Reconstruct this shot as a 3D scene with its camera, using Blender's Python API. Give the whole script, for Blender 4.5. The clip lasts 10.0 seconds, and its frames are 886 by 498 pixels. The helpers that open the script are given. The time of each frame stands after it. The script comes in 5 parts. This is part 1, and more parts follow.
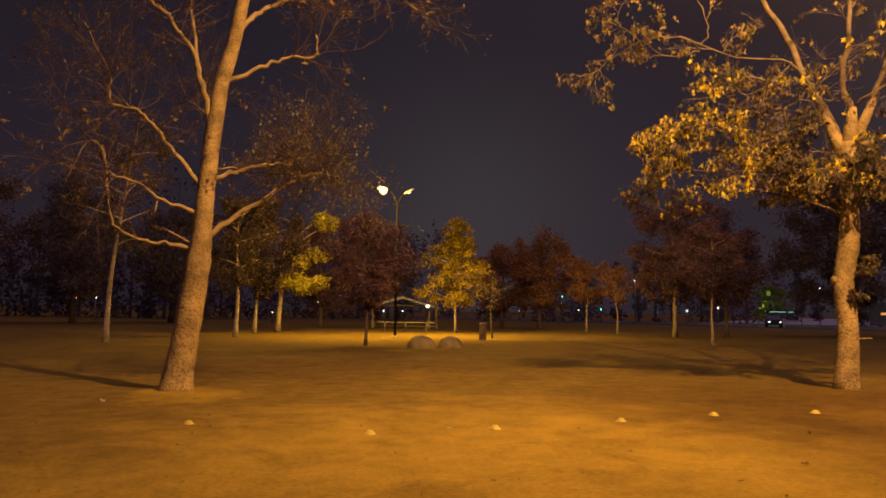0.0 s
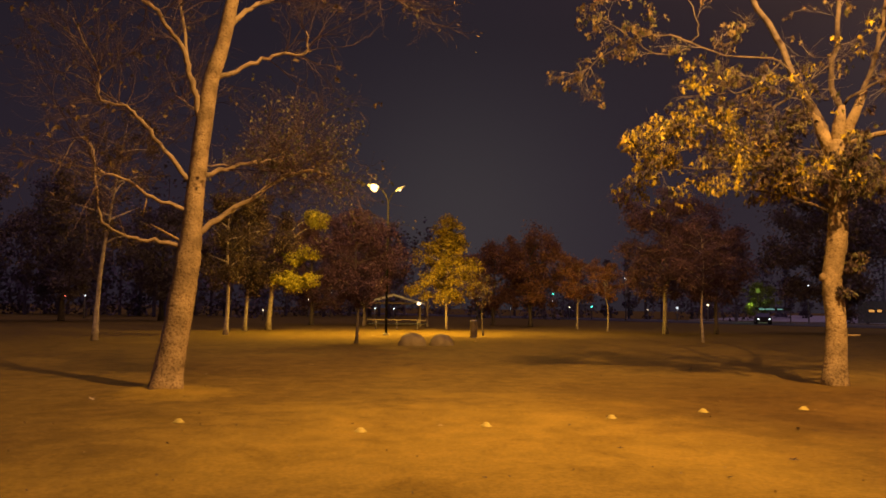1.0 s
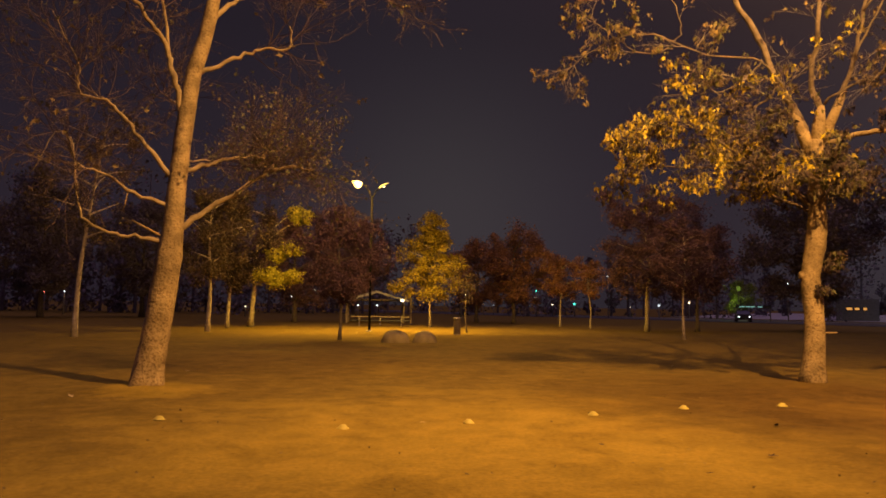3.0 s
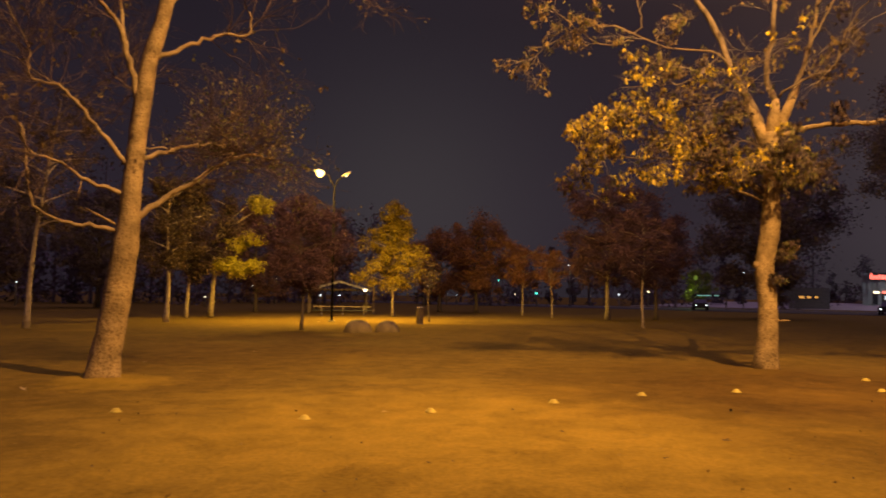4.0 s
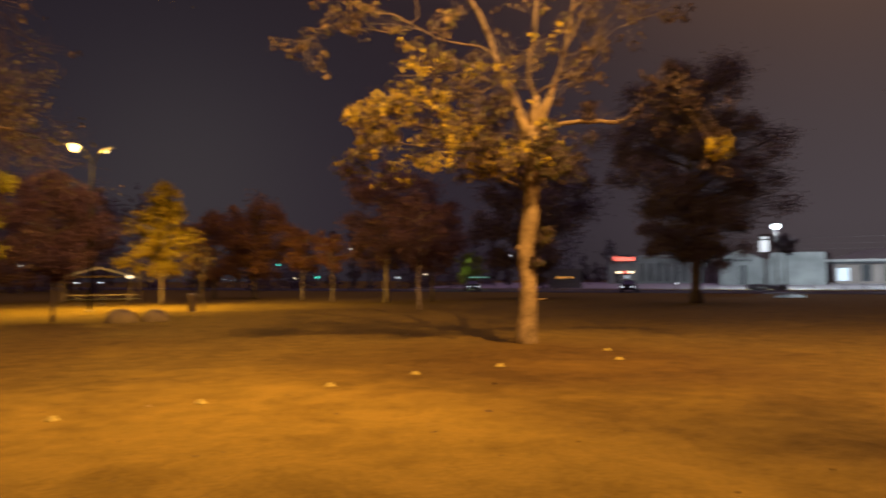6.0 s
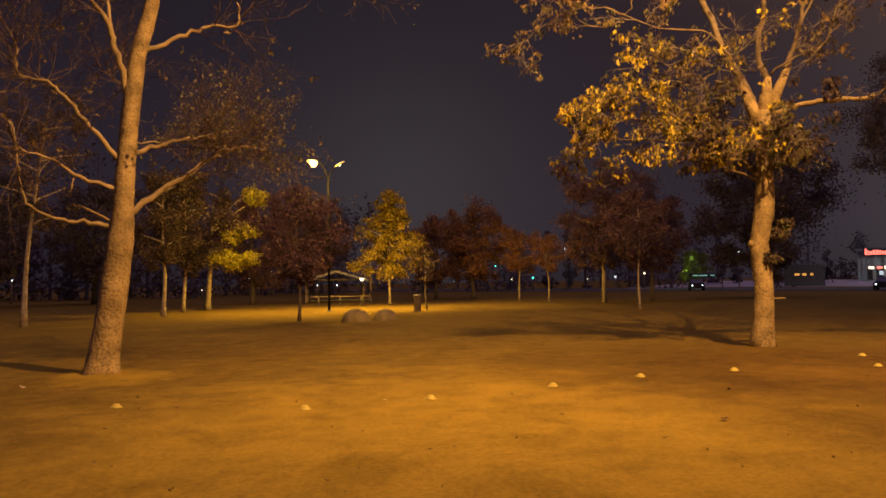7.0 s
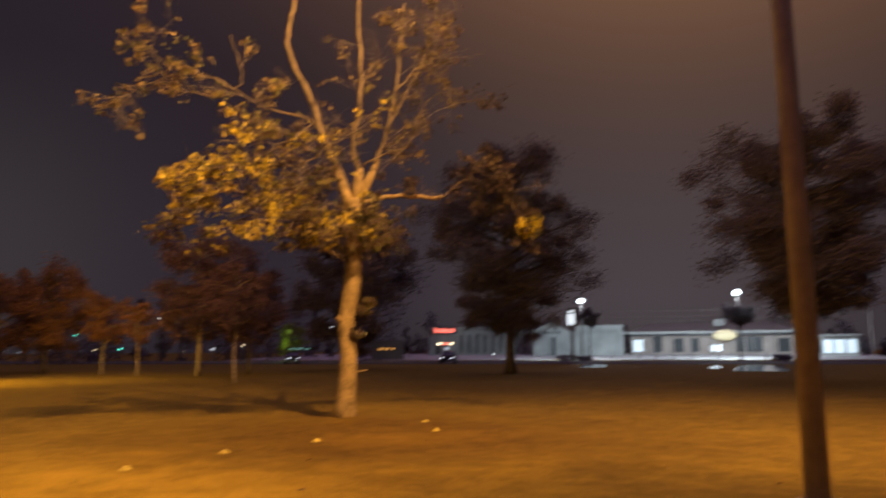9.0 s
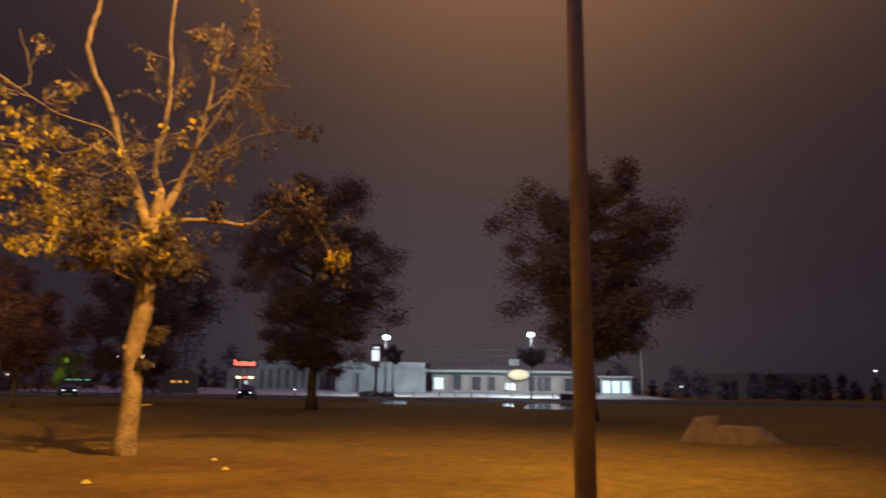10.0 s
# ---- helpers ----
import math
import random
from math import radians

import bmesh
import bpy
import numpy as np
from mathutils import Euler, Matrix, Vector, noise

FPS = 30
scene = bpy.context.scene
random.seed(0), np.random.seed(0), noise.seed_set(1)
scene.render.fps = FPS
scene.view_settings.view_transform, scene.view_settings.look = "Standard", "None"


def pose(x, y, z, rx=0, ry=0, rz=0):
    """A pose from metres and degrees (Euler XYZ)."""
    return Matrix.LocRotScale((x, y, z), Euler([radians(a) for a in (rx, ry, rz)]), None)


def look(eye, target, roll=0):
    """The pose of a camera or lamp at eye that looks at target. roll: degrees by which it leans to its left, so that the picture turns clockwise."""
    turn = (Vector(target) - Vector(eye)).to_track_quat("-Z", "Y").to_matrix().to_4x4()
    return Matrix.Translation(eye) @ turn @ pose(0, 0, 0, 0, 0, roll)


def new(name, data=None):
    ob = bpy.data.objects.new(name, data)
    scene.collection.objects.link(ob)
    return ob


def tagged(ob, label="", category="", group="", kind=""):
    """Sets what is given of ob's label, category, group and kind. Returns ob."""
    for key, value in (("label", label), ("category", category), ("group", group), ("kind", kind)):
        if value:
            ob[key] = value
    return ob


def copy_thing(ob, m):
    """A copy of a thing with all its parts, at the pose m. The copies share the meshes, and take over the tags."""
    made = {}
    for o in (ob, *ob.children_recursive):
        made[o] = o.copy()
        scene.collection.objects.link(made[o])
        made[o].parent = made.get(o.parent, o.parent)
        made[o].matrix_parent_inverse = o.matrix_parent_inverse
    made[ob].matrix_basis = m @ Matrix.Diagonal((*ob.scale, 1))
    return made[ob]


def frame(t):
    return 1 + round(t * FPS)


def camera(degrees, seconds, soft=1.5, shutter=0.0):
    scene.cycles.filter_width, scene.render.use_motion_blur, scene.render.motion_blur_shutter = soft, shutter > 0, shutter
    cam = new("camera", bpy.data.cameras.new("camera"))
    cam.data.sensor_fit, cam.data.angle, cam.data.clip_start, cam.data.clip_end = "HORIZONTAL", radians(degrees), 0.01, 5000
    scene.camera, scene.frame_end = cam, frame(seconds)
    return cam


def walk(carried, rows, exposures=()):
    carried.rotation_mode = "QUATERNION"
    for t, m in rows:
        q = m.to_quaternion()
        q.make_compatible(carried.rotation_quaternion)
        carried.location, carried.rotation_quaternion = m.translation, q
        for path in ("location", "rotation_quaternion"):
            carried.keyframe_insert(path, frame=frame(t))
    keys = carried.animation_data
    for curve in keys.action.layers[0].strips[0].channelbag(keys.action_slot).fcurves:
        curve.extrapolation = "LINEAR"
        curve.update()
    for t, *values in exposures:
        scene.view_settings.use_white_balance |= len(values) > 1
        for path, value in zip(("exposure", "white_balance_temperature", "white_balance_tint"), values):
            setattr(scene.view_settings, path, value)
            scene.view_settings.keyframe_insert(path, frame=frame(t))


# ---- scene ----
# ---- camera: someone stands and turns, the phone held out in front ----
cam = camera(63.3, 10.0, soft=1.7, shutter=0.55)
EYE, ARM = 1.6, 0.24
ROWS = [  # seconds, yaw, pitch, lean to the right
    (0.0, 0.00, 4.86, -0.79),
    (0.5, -0.42, 4.83, -0.76),
    (1.0, -0.71, 4.67, -0.73),
    (1.5, -1.12, 4.63, -0.69),
    (2.0, -1.28, 4.62, -0.77),
    (3.5, -2.90, 4.10, -0.80),
    (4.0, -4.97, 3.66, -0.70),
    (4.5, -10.77, 3.51, -0.81),
    (5.0, -20.17, 2.84, -1.03),
    (5.2, -25.00, 2.63, -1.02),
    (5.4, -29.31, 2.54, -0.89),
    (5.6, -30.21, 2.49, -0.57),
    (5.8, -27.30, 2.46, -0.17),
    (6.0, -22.30, 2.46, 0.19),
    (6.2, -17.31, 2.48, 0.41),
    (6.3, -15.13, 2.49, 0.43),
    (6.5, -11.33, 2.54, 0.37),
    (7.0, -5.30, 2.63, 0.86),
    (7.5, -6.76, 2.48, 0.73),
    (8.0, -13.92, 2.77, 0.53),
    (8.5, -23.91, 3.92, 0.30),
    (9.0, -36.34, 8.05, 0.29),
    (9.5, -44.95, 10.78, -0.49),
    (10.0, -51.53, 10.88, -0.73),
]


def held(yaw, pitch, lean):
    a, b = radians(yaw), radians(pitch)
    eye = Vector((-ARM * math.sin(a), ARM * math.cos(a), EYE))
    return look(eye, eye + Vector((-math.sin(a) * math.cos(b), math.cos(a) * math.cos(b), math.sin(b))), -lean)


walk(cam, [(t, held(*r)) for t, *r in ROWS])

# ---- night sky and lamps ----
SODIUM, SODIUM_FAR, COOL = (1.0, 0.515, 0.16), (1.0, 0.565, 0.06), (0.72, 0.88, 1.0)
world = bpy.data.worlds.new("night_sky")
scene.world = world
world.use_nodes = True
wn, wl = world.node_tree.nodes, world.node_tree.links
wn.clear()
w_out, w_bg, w_co = wn.new("ShaderNodeOutputWorld"), wn.new("ShaderNodeBackground"), wn.new("ShaderNodeTexCoord")
w_sep, w_ramp = wn.new("ShaderNodeSeparateXYZ"), wn.new("ShaderNodeValToRGB")
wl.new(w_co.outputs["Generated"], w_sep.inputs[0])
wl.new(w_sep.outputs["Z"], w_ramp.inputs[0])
w_ramp.color_ramp.elements.new(0.3)  # dark haze of the far distance, the town's dim glow above it, the night, and a purple fill added overhead to light the ground
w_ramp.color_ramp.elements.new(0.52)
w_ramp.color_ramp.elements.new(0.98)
w_ramp.color_ramp.elements[0].position, w_ramp.color_ramp.elements[0].color = 0.012, (0.0172, 0.0120, 0.0182, 1)
w_ramp.color_ramp.elements[1].position, w_ramp.color_ramp.elements[1].color = 0.075, (0.0228, 0.0160, 0.0240, 1)
w_ramp.color_ramp.elements[2].position, w_ramp.color_ramp.elements[2].color = 0.36, (0.0165, 0.0118, 0.0178, 1)
w_ramp.color_ramp.elements[3].position, w_ramp.color_ramp.elements[3].color = 0.52, (0.0210, 0.0145, 0.0225, 1)
# zenith stop raised out of view as fill light for the shadows
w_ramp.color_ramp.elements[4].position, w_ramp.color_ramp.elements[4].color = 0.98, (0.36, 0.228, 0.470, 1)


def haze(below, way, power, colour):
    """Haze that glows round a bearing, on top of the sky below it."""
    dot, top, fall, tint, both = wn.new("ShaderNodeVectorMath"), wn.new("ShaderNodeMath"), wn.new("ShaderNodeMath"), wn.new("ShaderNodeMixRGB"), wn.new("ShaderNodeMixRGB")
    dot.operation, dot.inputs[1].default_value = "DOT_PRODUCT", Vector(way).normalized()
    wl.new(w_co.outputs["Generated"], dot.inputs[0])
    top.operation, top.inputs[1].default_value = "MAXIMUM", 0.0
    wl.new(dot.outputs["Value"], top.inputs[0])
    fall.operation, fall.inputs[1].default_value = "POWER", power
    wl.new(top.outputs[0], fall.inputs[0])
    tint.blend_type, tint.inputs[0].default_value, tint.inputs[2].default_value = "MULTIPLY", 1.0, (*colour, 1)
    wl.new(fall.outputs[0], tint.inputs[1])
    both.blend_type, both.inputs[0].default_value = "ADD", 1.0
    wl.new(below, both.inputs[1])
    wl.new(tint.outputs[0], both.inputs[2])
    return both.outputs[0]


sky_out = haze(w_ramp.outputs[0], (0.560, 0.345, 0.755), 13.2, (0.385, 0.175, 0.062))  # over the near lamp post
sky_out = haze(sky_out, (0.07, 0.98, 0.10), 26.0, (0.0105, 0.0095, 0.0095))  # the town behind the park
sky_out = haze(sky_out, (0.035, 0.99, 0.13), 80.0, (0.0100, 0.0100, 0.0070))  # round the far lamp post
sky_out = haze(sky_out, (0.80, 0.60, 0.02), 18.0, (0.0430, 0.0375, 0.0370))  # the lit yard
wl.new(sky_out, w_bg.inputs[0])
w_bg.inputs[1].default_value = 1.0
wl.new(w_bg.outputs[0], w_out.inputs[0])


def point_lamp(name, place, watts, colour, radius=0.15):
    lamp = bpy.data.lights.new(name, "POINT")
    lamp.energy, lamp.color, lamp.shadow_soft_size = watts, colour, radius
    ob = new(name, lamp)
    ob.location = place
    return ob


def spot_lamp(name, place, target, watts, colour, degrees, radius=0.2):
    lamp = bpy.data.lights.new(name, "SPOT")
    lamp.energy, lamp.color, lamp.shadow_soft_size = watts, colour, radius
    lamp.spot_size, lamp.spot_blend = radians(degrees), 1.0
    ob = new(name, lamp)
    ob.matrix_world = look(place, target)
    return ob


def at(az, d, z=0.0):
    """A place by its bearing to the right of the first look ahead, its distance and height."""
    return Vector((d * math.sin(radians(az)), d * math.cos(radians(az)), z))


POLE_NEAR = Vector((7.75, 4.08, 0))
# both near heads are out of view; the second is assumed
LAMPS_NEAR = (Vector((7.30, 4.62, 14.2)), Vector((8.42, 3.62, 14.2)))
POLE_FAR = Vector((-2.72, 42.2, 0))
HEADS_FAR = (Vector((-3.55, 41.95, 8.62)), Vector((-2.08, 42.35, 8.55)))
YARD_LAMPS = (at(47.15, 112, 8.98), at(58.53, 116, 9.97))
# each head throws its light outwards and down, in several added spots tuned to fit patches of lawn and trees
spot_lamp("sodium_light", LAMPS_NEAR[0] - Vector((0, 0, 0.3)), (1.1, 19.5, 2.0), 28500, SODIUM, 96, 0.05)
spot_lamp("sodium_light", LAMPS_NEAR[0] - Vector((0, 0, 0.3)), (0.6, 4.0, 0.0), 9500, SODIUM, 60, 0.05)
# extra far throw, added to lift the distant trees
spot_lamp("sodium_light", LAMPS_NEAR[0] - Vector((0, 0, 0.3)), (9.0, 50.0, 6.0), 18000, SODIUM, 57, 0.09)
spot_lamp("sodium_light", LAMPS_NEAR[1] - Vector((0, 0, 0.3)), (13.0, 8.4, 2.0), 18500, SODIUM, 70, 0.2)
# extra throw, added to lift the dark trees towards the yard
spot_lamp("sodium_light", LAMPS_NEAR[1] - Vector((0, 0, 0.3)), (34.0, 23.0, 9.0), 5500, SODIUM, 82, 0.2)
point_lamp("sodium_light", LAMPS_NEAR[0] - Vector((0, 0, 0.32)), 1500, SODIUM, 0.09)
spot_lamp("sodium_light", HEADS_FAR[0] - Vector((0.45, 0.1, 0.22)), (-4.5, 43.0, 0.0), 7000, SODIUM_FAR, 132)
spot_lamp("sodium_light", HEADS_FAR[1] - Vector((-0.45, -0.1, 0.22)), (3.6, 48.5, -1.5), 13500, SODIUM_FAR, 108)
# fill hung before the far head, in line with it from the camera
point_lamp("sodium_light", HEADS_FAR[0] - Vector((0.0, 1.9, 0.25)), 4600, SODIUM_FAR, 0.10)
for y_place in YARD_LAMPS:
    y_out = Vector((y_place.x, y_place.y, 0)).normalized()
    spot_lamp("yard_light", y_place + 0.7 * y_out - Vector((0, 0, 0.5)), y_place + 30 * y_out - Vector((0, 0, 11)), 30000 if y_place.x > 90 else 13500, COOL, 160, 0.3)
    point_lamp("yard_light", y_place - 2.0 * y_out - Vector((0, 0, 0.2)), 2200, COOL, 0.1)
point_lamp("green_light", at(23.9, 108.2, 2.6), 60, (0.62, 1.0, 0.25), 0.2)


# ---- materials ----
def material(name, dark, light, scale=4.0, rough=0.85, bump=0.15, fine=40.0, metal=0.0, stretch=(1, 1, 1), through_light=0.0, per_piece=False, specular=0.3):
    """Two colours mixed by noise at two scales, with fine relief."""
    m = bpy.data.materials.new(name)
    m.use_nodes = True
    n, l = m.node_tree.nodes, m.node_tree.links
    b = n["Principled BSDF"]
    co, mp = n.new("ShaderNodeTexCoord"), n.new("ShaderNodeMapping")
    mp.inputs["Scale"].default_value = stretch
    l.new(co.outputs["Object"], mp.inputs[0])
    big, small = n.new("ShaderNodeTexNoise"), n.new("ShaderNodeTexNoise")
    big.inputs["Scale"].default_value, big.inputs["Detail"].default_value = scale, 6
    small.inputs["Scale"].default_value, small.inputs["Detail"].default_value = fine, 4
    l.new(mp.outputs[0], big.inputs["Vector"])
    l.new(mp.outputs[0], small.inputs["Vector"])
    mixf, ramp = n.new("ShaderNodeMath"), n.new("ShaderNodeValToRGB")
    mixf.operation, mixf.inputs[2].default_value = "MULTIPLY_ADD", 0.0
    mixf.inputs[1].default_value = 0.35
    l.new(small.outputs["Fac"], mixf.inputs[0])
    l.new(big.outputs["Fac"], mixf.inputs[2])
    last = mixf.outputs[0]
    if per_piece:
        geo, add = n.new("ShaderNodeNewGeometry"), n.new("ShaderNodeMath")
        add.operation, add.inputs[1].default_value = "MULTIPLY_ADD", 0.55
        l.new(geo.outputs["Random Per Island"], add.inputs[0])
        sub = n.new("ShaderNodeMath")
        sub.operation, sub.inputs[1].default_value = "SUBTRACT", 0.27
        l.new(last, sub.inputs[0])
        l.new(sub.outputs[0], add.inputs[2])
        last = add.outputs[0]
    ramp.color_ramp.elements[0].position, ramp.color_ramp.elements[1].position = 0.42, 0.88
    ramp.color_ramp.elements[0].color, ramp.color_ramp.elements[1].color = (*dark, 1), (*light, 1)
    l.new(last, ramp.inputs[0])
    l.new(ramp.outputs[0], b.inputs["Base Color"])
    b.inputs["Roughness"].default_value, b.inputs["Metallic"].default_value = rough, metal
    b.inputs["Specular IOR Level"].default_value = specular
    if bump:
        bp = n.new("ShaderNodeBump")
        bp.inputs["Strength"].default_value, bp.inputs["Distance"].default_value = bump, 0.03
        l.new(mixf.outputs[0], bp.inputs["Height"])
        l.new(bp.outputs[0], b.inputs["Normal"])
    if through_light:
        tr, mix = n.new("ShaderNodeBsdfTranslucent"), n.new("ShaderNodeMixShader")
        l.new(ramp.outputs[0], tr.inputs[0])
        mix.inputs[0].default_value = through_light
        l.new(b.outputs[0], mix.inputs[1])
        l.new(tr.outputs[0], mix.inputs[2])
        l.new(mix.outputs[0], n["Material Output"].inputs[0])
    return m


def glow(name, colour, strength):
    m = bpy.data.materials.new(name)
    m.use_nodes = True
    b = m.node_tree.nodes["Principled BSDF"]
    b.inputs["Base Color"].default_value = (*[0.8 * c for c in colour], 1)
    b.inputs["Emission Color"].default_value = (*colour, 1)
    b.inputs["Emission Strength"].default_value = strength
    return m


def ground_material():
    m = bpy.data.materials.new("dry_turf")
    m.use_nodes = True
    n, l = m.node_tree.nodes, m.node_tree.links
    b = n["Principled BSDF"]
    co = n.new("ShaderNodeTexCoord")

    def noise_of(scale, detail, rough=0.5, distort=0.0):
        t = n.new("ShaderNodeTexNoise")
        t.inputs["Scale"].default_value, t.inputs["Detail"].default_value = scale, detail
        t.inputs["Roughness"].default_value, t.inputs["Distortion"].default_value = rough, distort
        l.new(co.outputs["Object"], t.inputs["Vector"])
        return t.outputs["Fac"]

    def ramp_of(fac, *stops):
        r = n.new("ShaderNodeValToRGB")
        while len(r.color_ramp.elements) < len(stops):
            r.color_ramp.elements.new(0.5)
        for e, (p, c) in zip(r.color_ramp.elements, stops):
            e.position, e.color = p, (*c, 1)
        l.new(fac, r.inputs[0])
        return r.outputs[0]

    def mix_of(fac, a, c, kind="MIX"):
        x = n.new("ShaderNodeMixRGB")
        x.blend_type = kind
        if isinstance(fac, float):
            x.inputs[0].default_value = fac
        else:
            l.new(fac, x.inputs[0])
        l.new(a, x.inputs[1])
        l.new(c, x.inputs[2])
        return x.outputs[0]

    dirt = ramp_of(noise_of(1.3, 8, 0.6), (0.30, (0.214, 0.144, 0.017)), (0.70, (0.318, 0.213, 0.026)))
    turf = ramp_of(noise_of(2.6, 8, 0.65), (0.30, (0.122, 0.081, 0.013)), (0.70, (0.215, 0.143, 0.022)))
    # bare dirt round the row of cones; its paler tone also paints the lamp's bright pool
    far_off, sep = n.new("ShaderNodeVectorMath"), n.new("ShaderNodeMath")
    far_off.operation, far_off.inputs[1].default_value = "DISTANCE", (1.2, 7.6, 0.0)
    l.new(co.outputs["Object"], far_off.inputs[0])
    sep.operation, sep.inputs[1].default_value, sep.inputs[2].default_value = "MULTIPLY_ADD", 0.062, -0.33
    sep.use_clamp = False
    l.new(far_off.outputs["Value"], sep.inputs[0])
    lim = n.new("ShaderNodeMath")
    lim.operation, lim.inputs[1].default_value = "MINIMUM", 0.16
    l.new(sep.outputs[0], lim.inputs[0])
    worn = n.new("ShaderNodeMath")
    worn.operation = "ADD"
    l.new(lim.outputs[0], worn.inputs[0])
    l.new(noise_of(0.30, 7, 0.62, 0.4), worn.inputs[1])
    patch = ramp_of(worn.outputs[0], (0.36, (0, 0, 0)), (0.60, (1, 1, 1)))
    apron, ring = n.new("ShaderNodeVectorMath"), n.new("ShaderNodeMath")
    apron.operation, apron.inputs[1].default_value = "DISTANCE", (-4.6, 13.25, 0.0)
    l.new(co.outputs["Object"], apron.inputs[0])
    ring.operation = "MULTIPLY_ADD"
    l.new(noise_of(2.2, 5, 0.6), ring.inputs[0])
    ring.inputs[1].default_value = 1.6
    l.new(apron.outputs["Value"], ring.inputs[2])
    soil_near = n.new("ShaderNodeMapRange")
    soil_near.inputs["From Min"].default_value, soil_near.inputs["From Max"].default_value = 1.55, 1.95
    soil_near.inputs["To Min"].default_value, soil_near.inputs["To Max"].default_value = 0.0, 1.0
    l.new(ring.outputs[0], soil_near.inputs["Value"])
    least = n.new("ShaderNodeMath")
    least.operation = "MINIMUM"
    l.new(patch, least.inputs[0])
    l.new(soil_near.outputs[0], least.inputs[1])
    patch = least.outputs[0]
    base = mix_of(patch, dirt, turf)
    scuffs = ramp_of(noise_of(0.85, 6, 0.7, 0.8), (0.30, (0.62, 0.60, 0.55)), (0.52, (1, 1, 1)))
    base = mix_of(0.75, base, scuffs, "MULTIPLY")
    # lawn colour darkened by the golden tree, standing in for weaker lamplight there
    dim_off, ragged = n.new("ShaderNodeVectorMath"), n.new("ShaderNodeMath")
    dim_off.operation, dim_off.inputs[1].default_value = "DISTANCE", (7.6, 12.4, 0.0)
    l.new(co.outputs["Object"], dim_off.inputs[0])
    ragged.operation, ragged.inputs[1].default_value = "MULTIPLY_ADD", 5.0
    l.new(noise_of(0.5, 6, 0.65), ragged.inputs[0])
    l.new(dim_off.outputs["Value"], ragged.inputs[2])
    dim_fade = n.new("ShaderNodeMapRange")
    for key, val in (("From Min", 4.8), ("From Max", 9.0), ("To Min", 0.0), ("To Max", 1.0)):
        dim_fade.inputs[key].default_value = val
    l.new(ragged.outputs[0], dim_fade.inputs["Value"])
    base = mix_of(1.0, base, ramp_of(dim_fade.outputs[0], (0.0, (0.52, 0.46, 0.52)), (1.0, (1, 1, 1))), "MULTIPLY")
    speck = ramp_of(noise_of(17.0, 5, 0.75), (0.34, (0.68, 0.66, 0.62)), (0.60, (1.08, 1.06, 1.02)))
    base = mix_of(0.8, base, speck, "MULTIPLY")
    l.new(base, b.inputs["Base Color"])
    b.inputs["Roughness"].default_value = 0.95
    b.inputs["Specular IOR Level"].default_value = 0.1
    add = n.new("ShaderNodeMath")
    add.operation, add.inputs[1].default_value = "MULTIPLY_ADD", 2.0
    l.new(noise_of(5.0, 6), add.inputs[0])
    l.new(noise_of(38.0, 5, 0.7), add.inputs[2])
    bp = n.new("ShaderNodeBump")
    bp.inputs["Strength"].default_value, bp.inputs["Distance"].default_value = 0.5, 0.02
    l.new(add.outputs[0], bp.inputs["Height"])
    l.new(bp.outputs[0], b.inputs["Normal"])
    return m


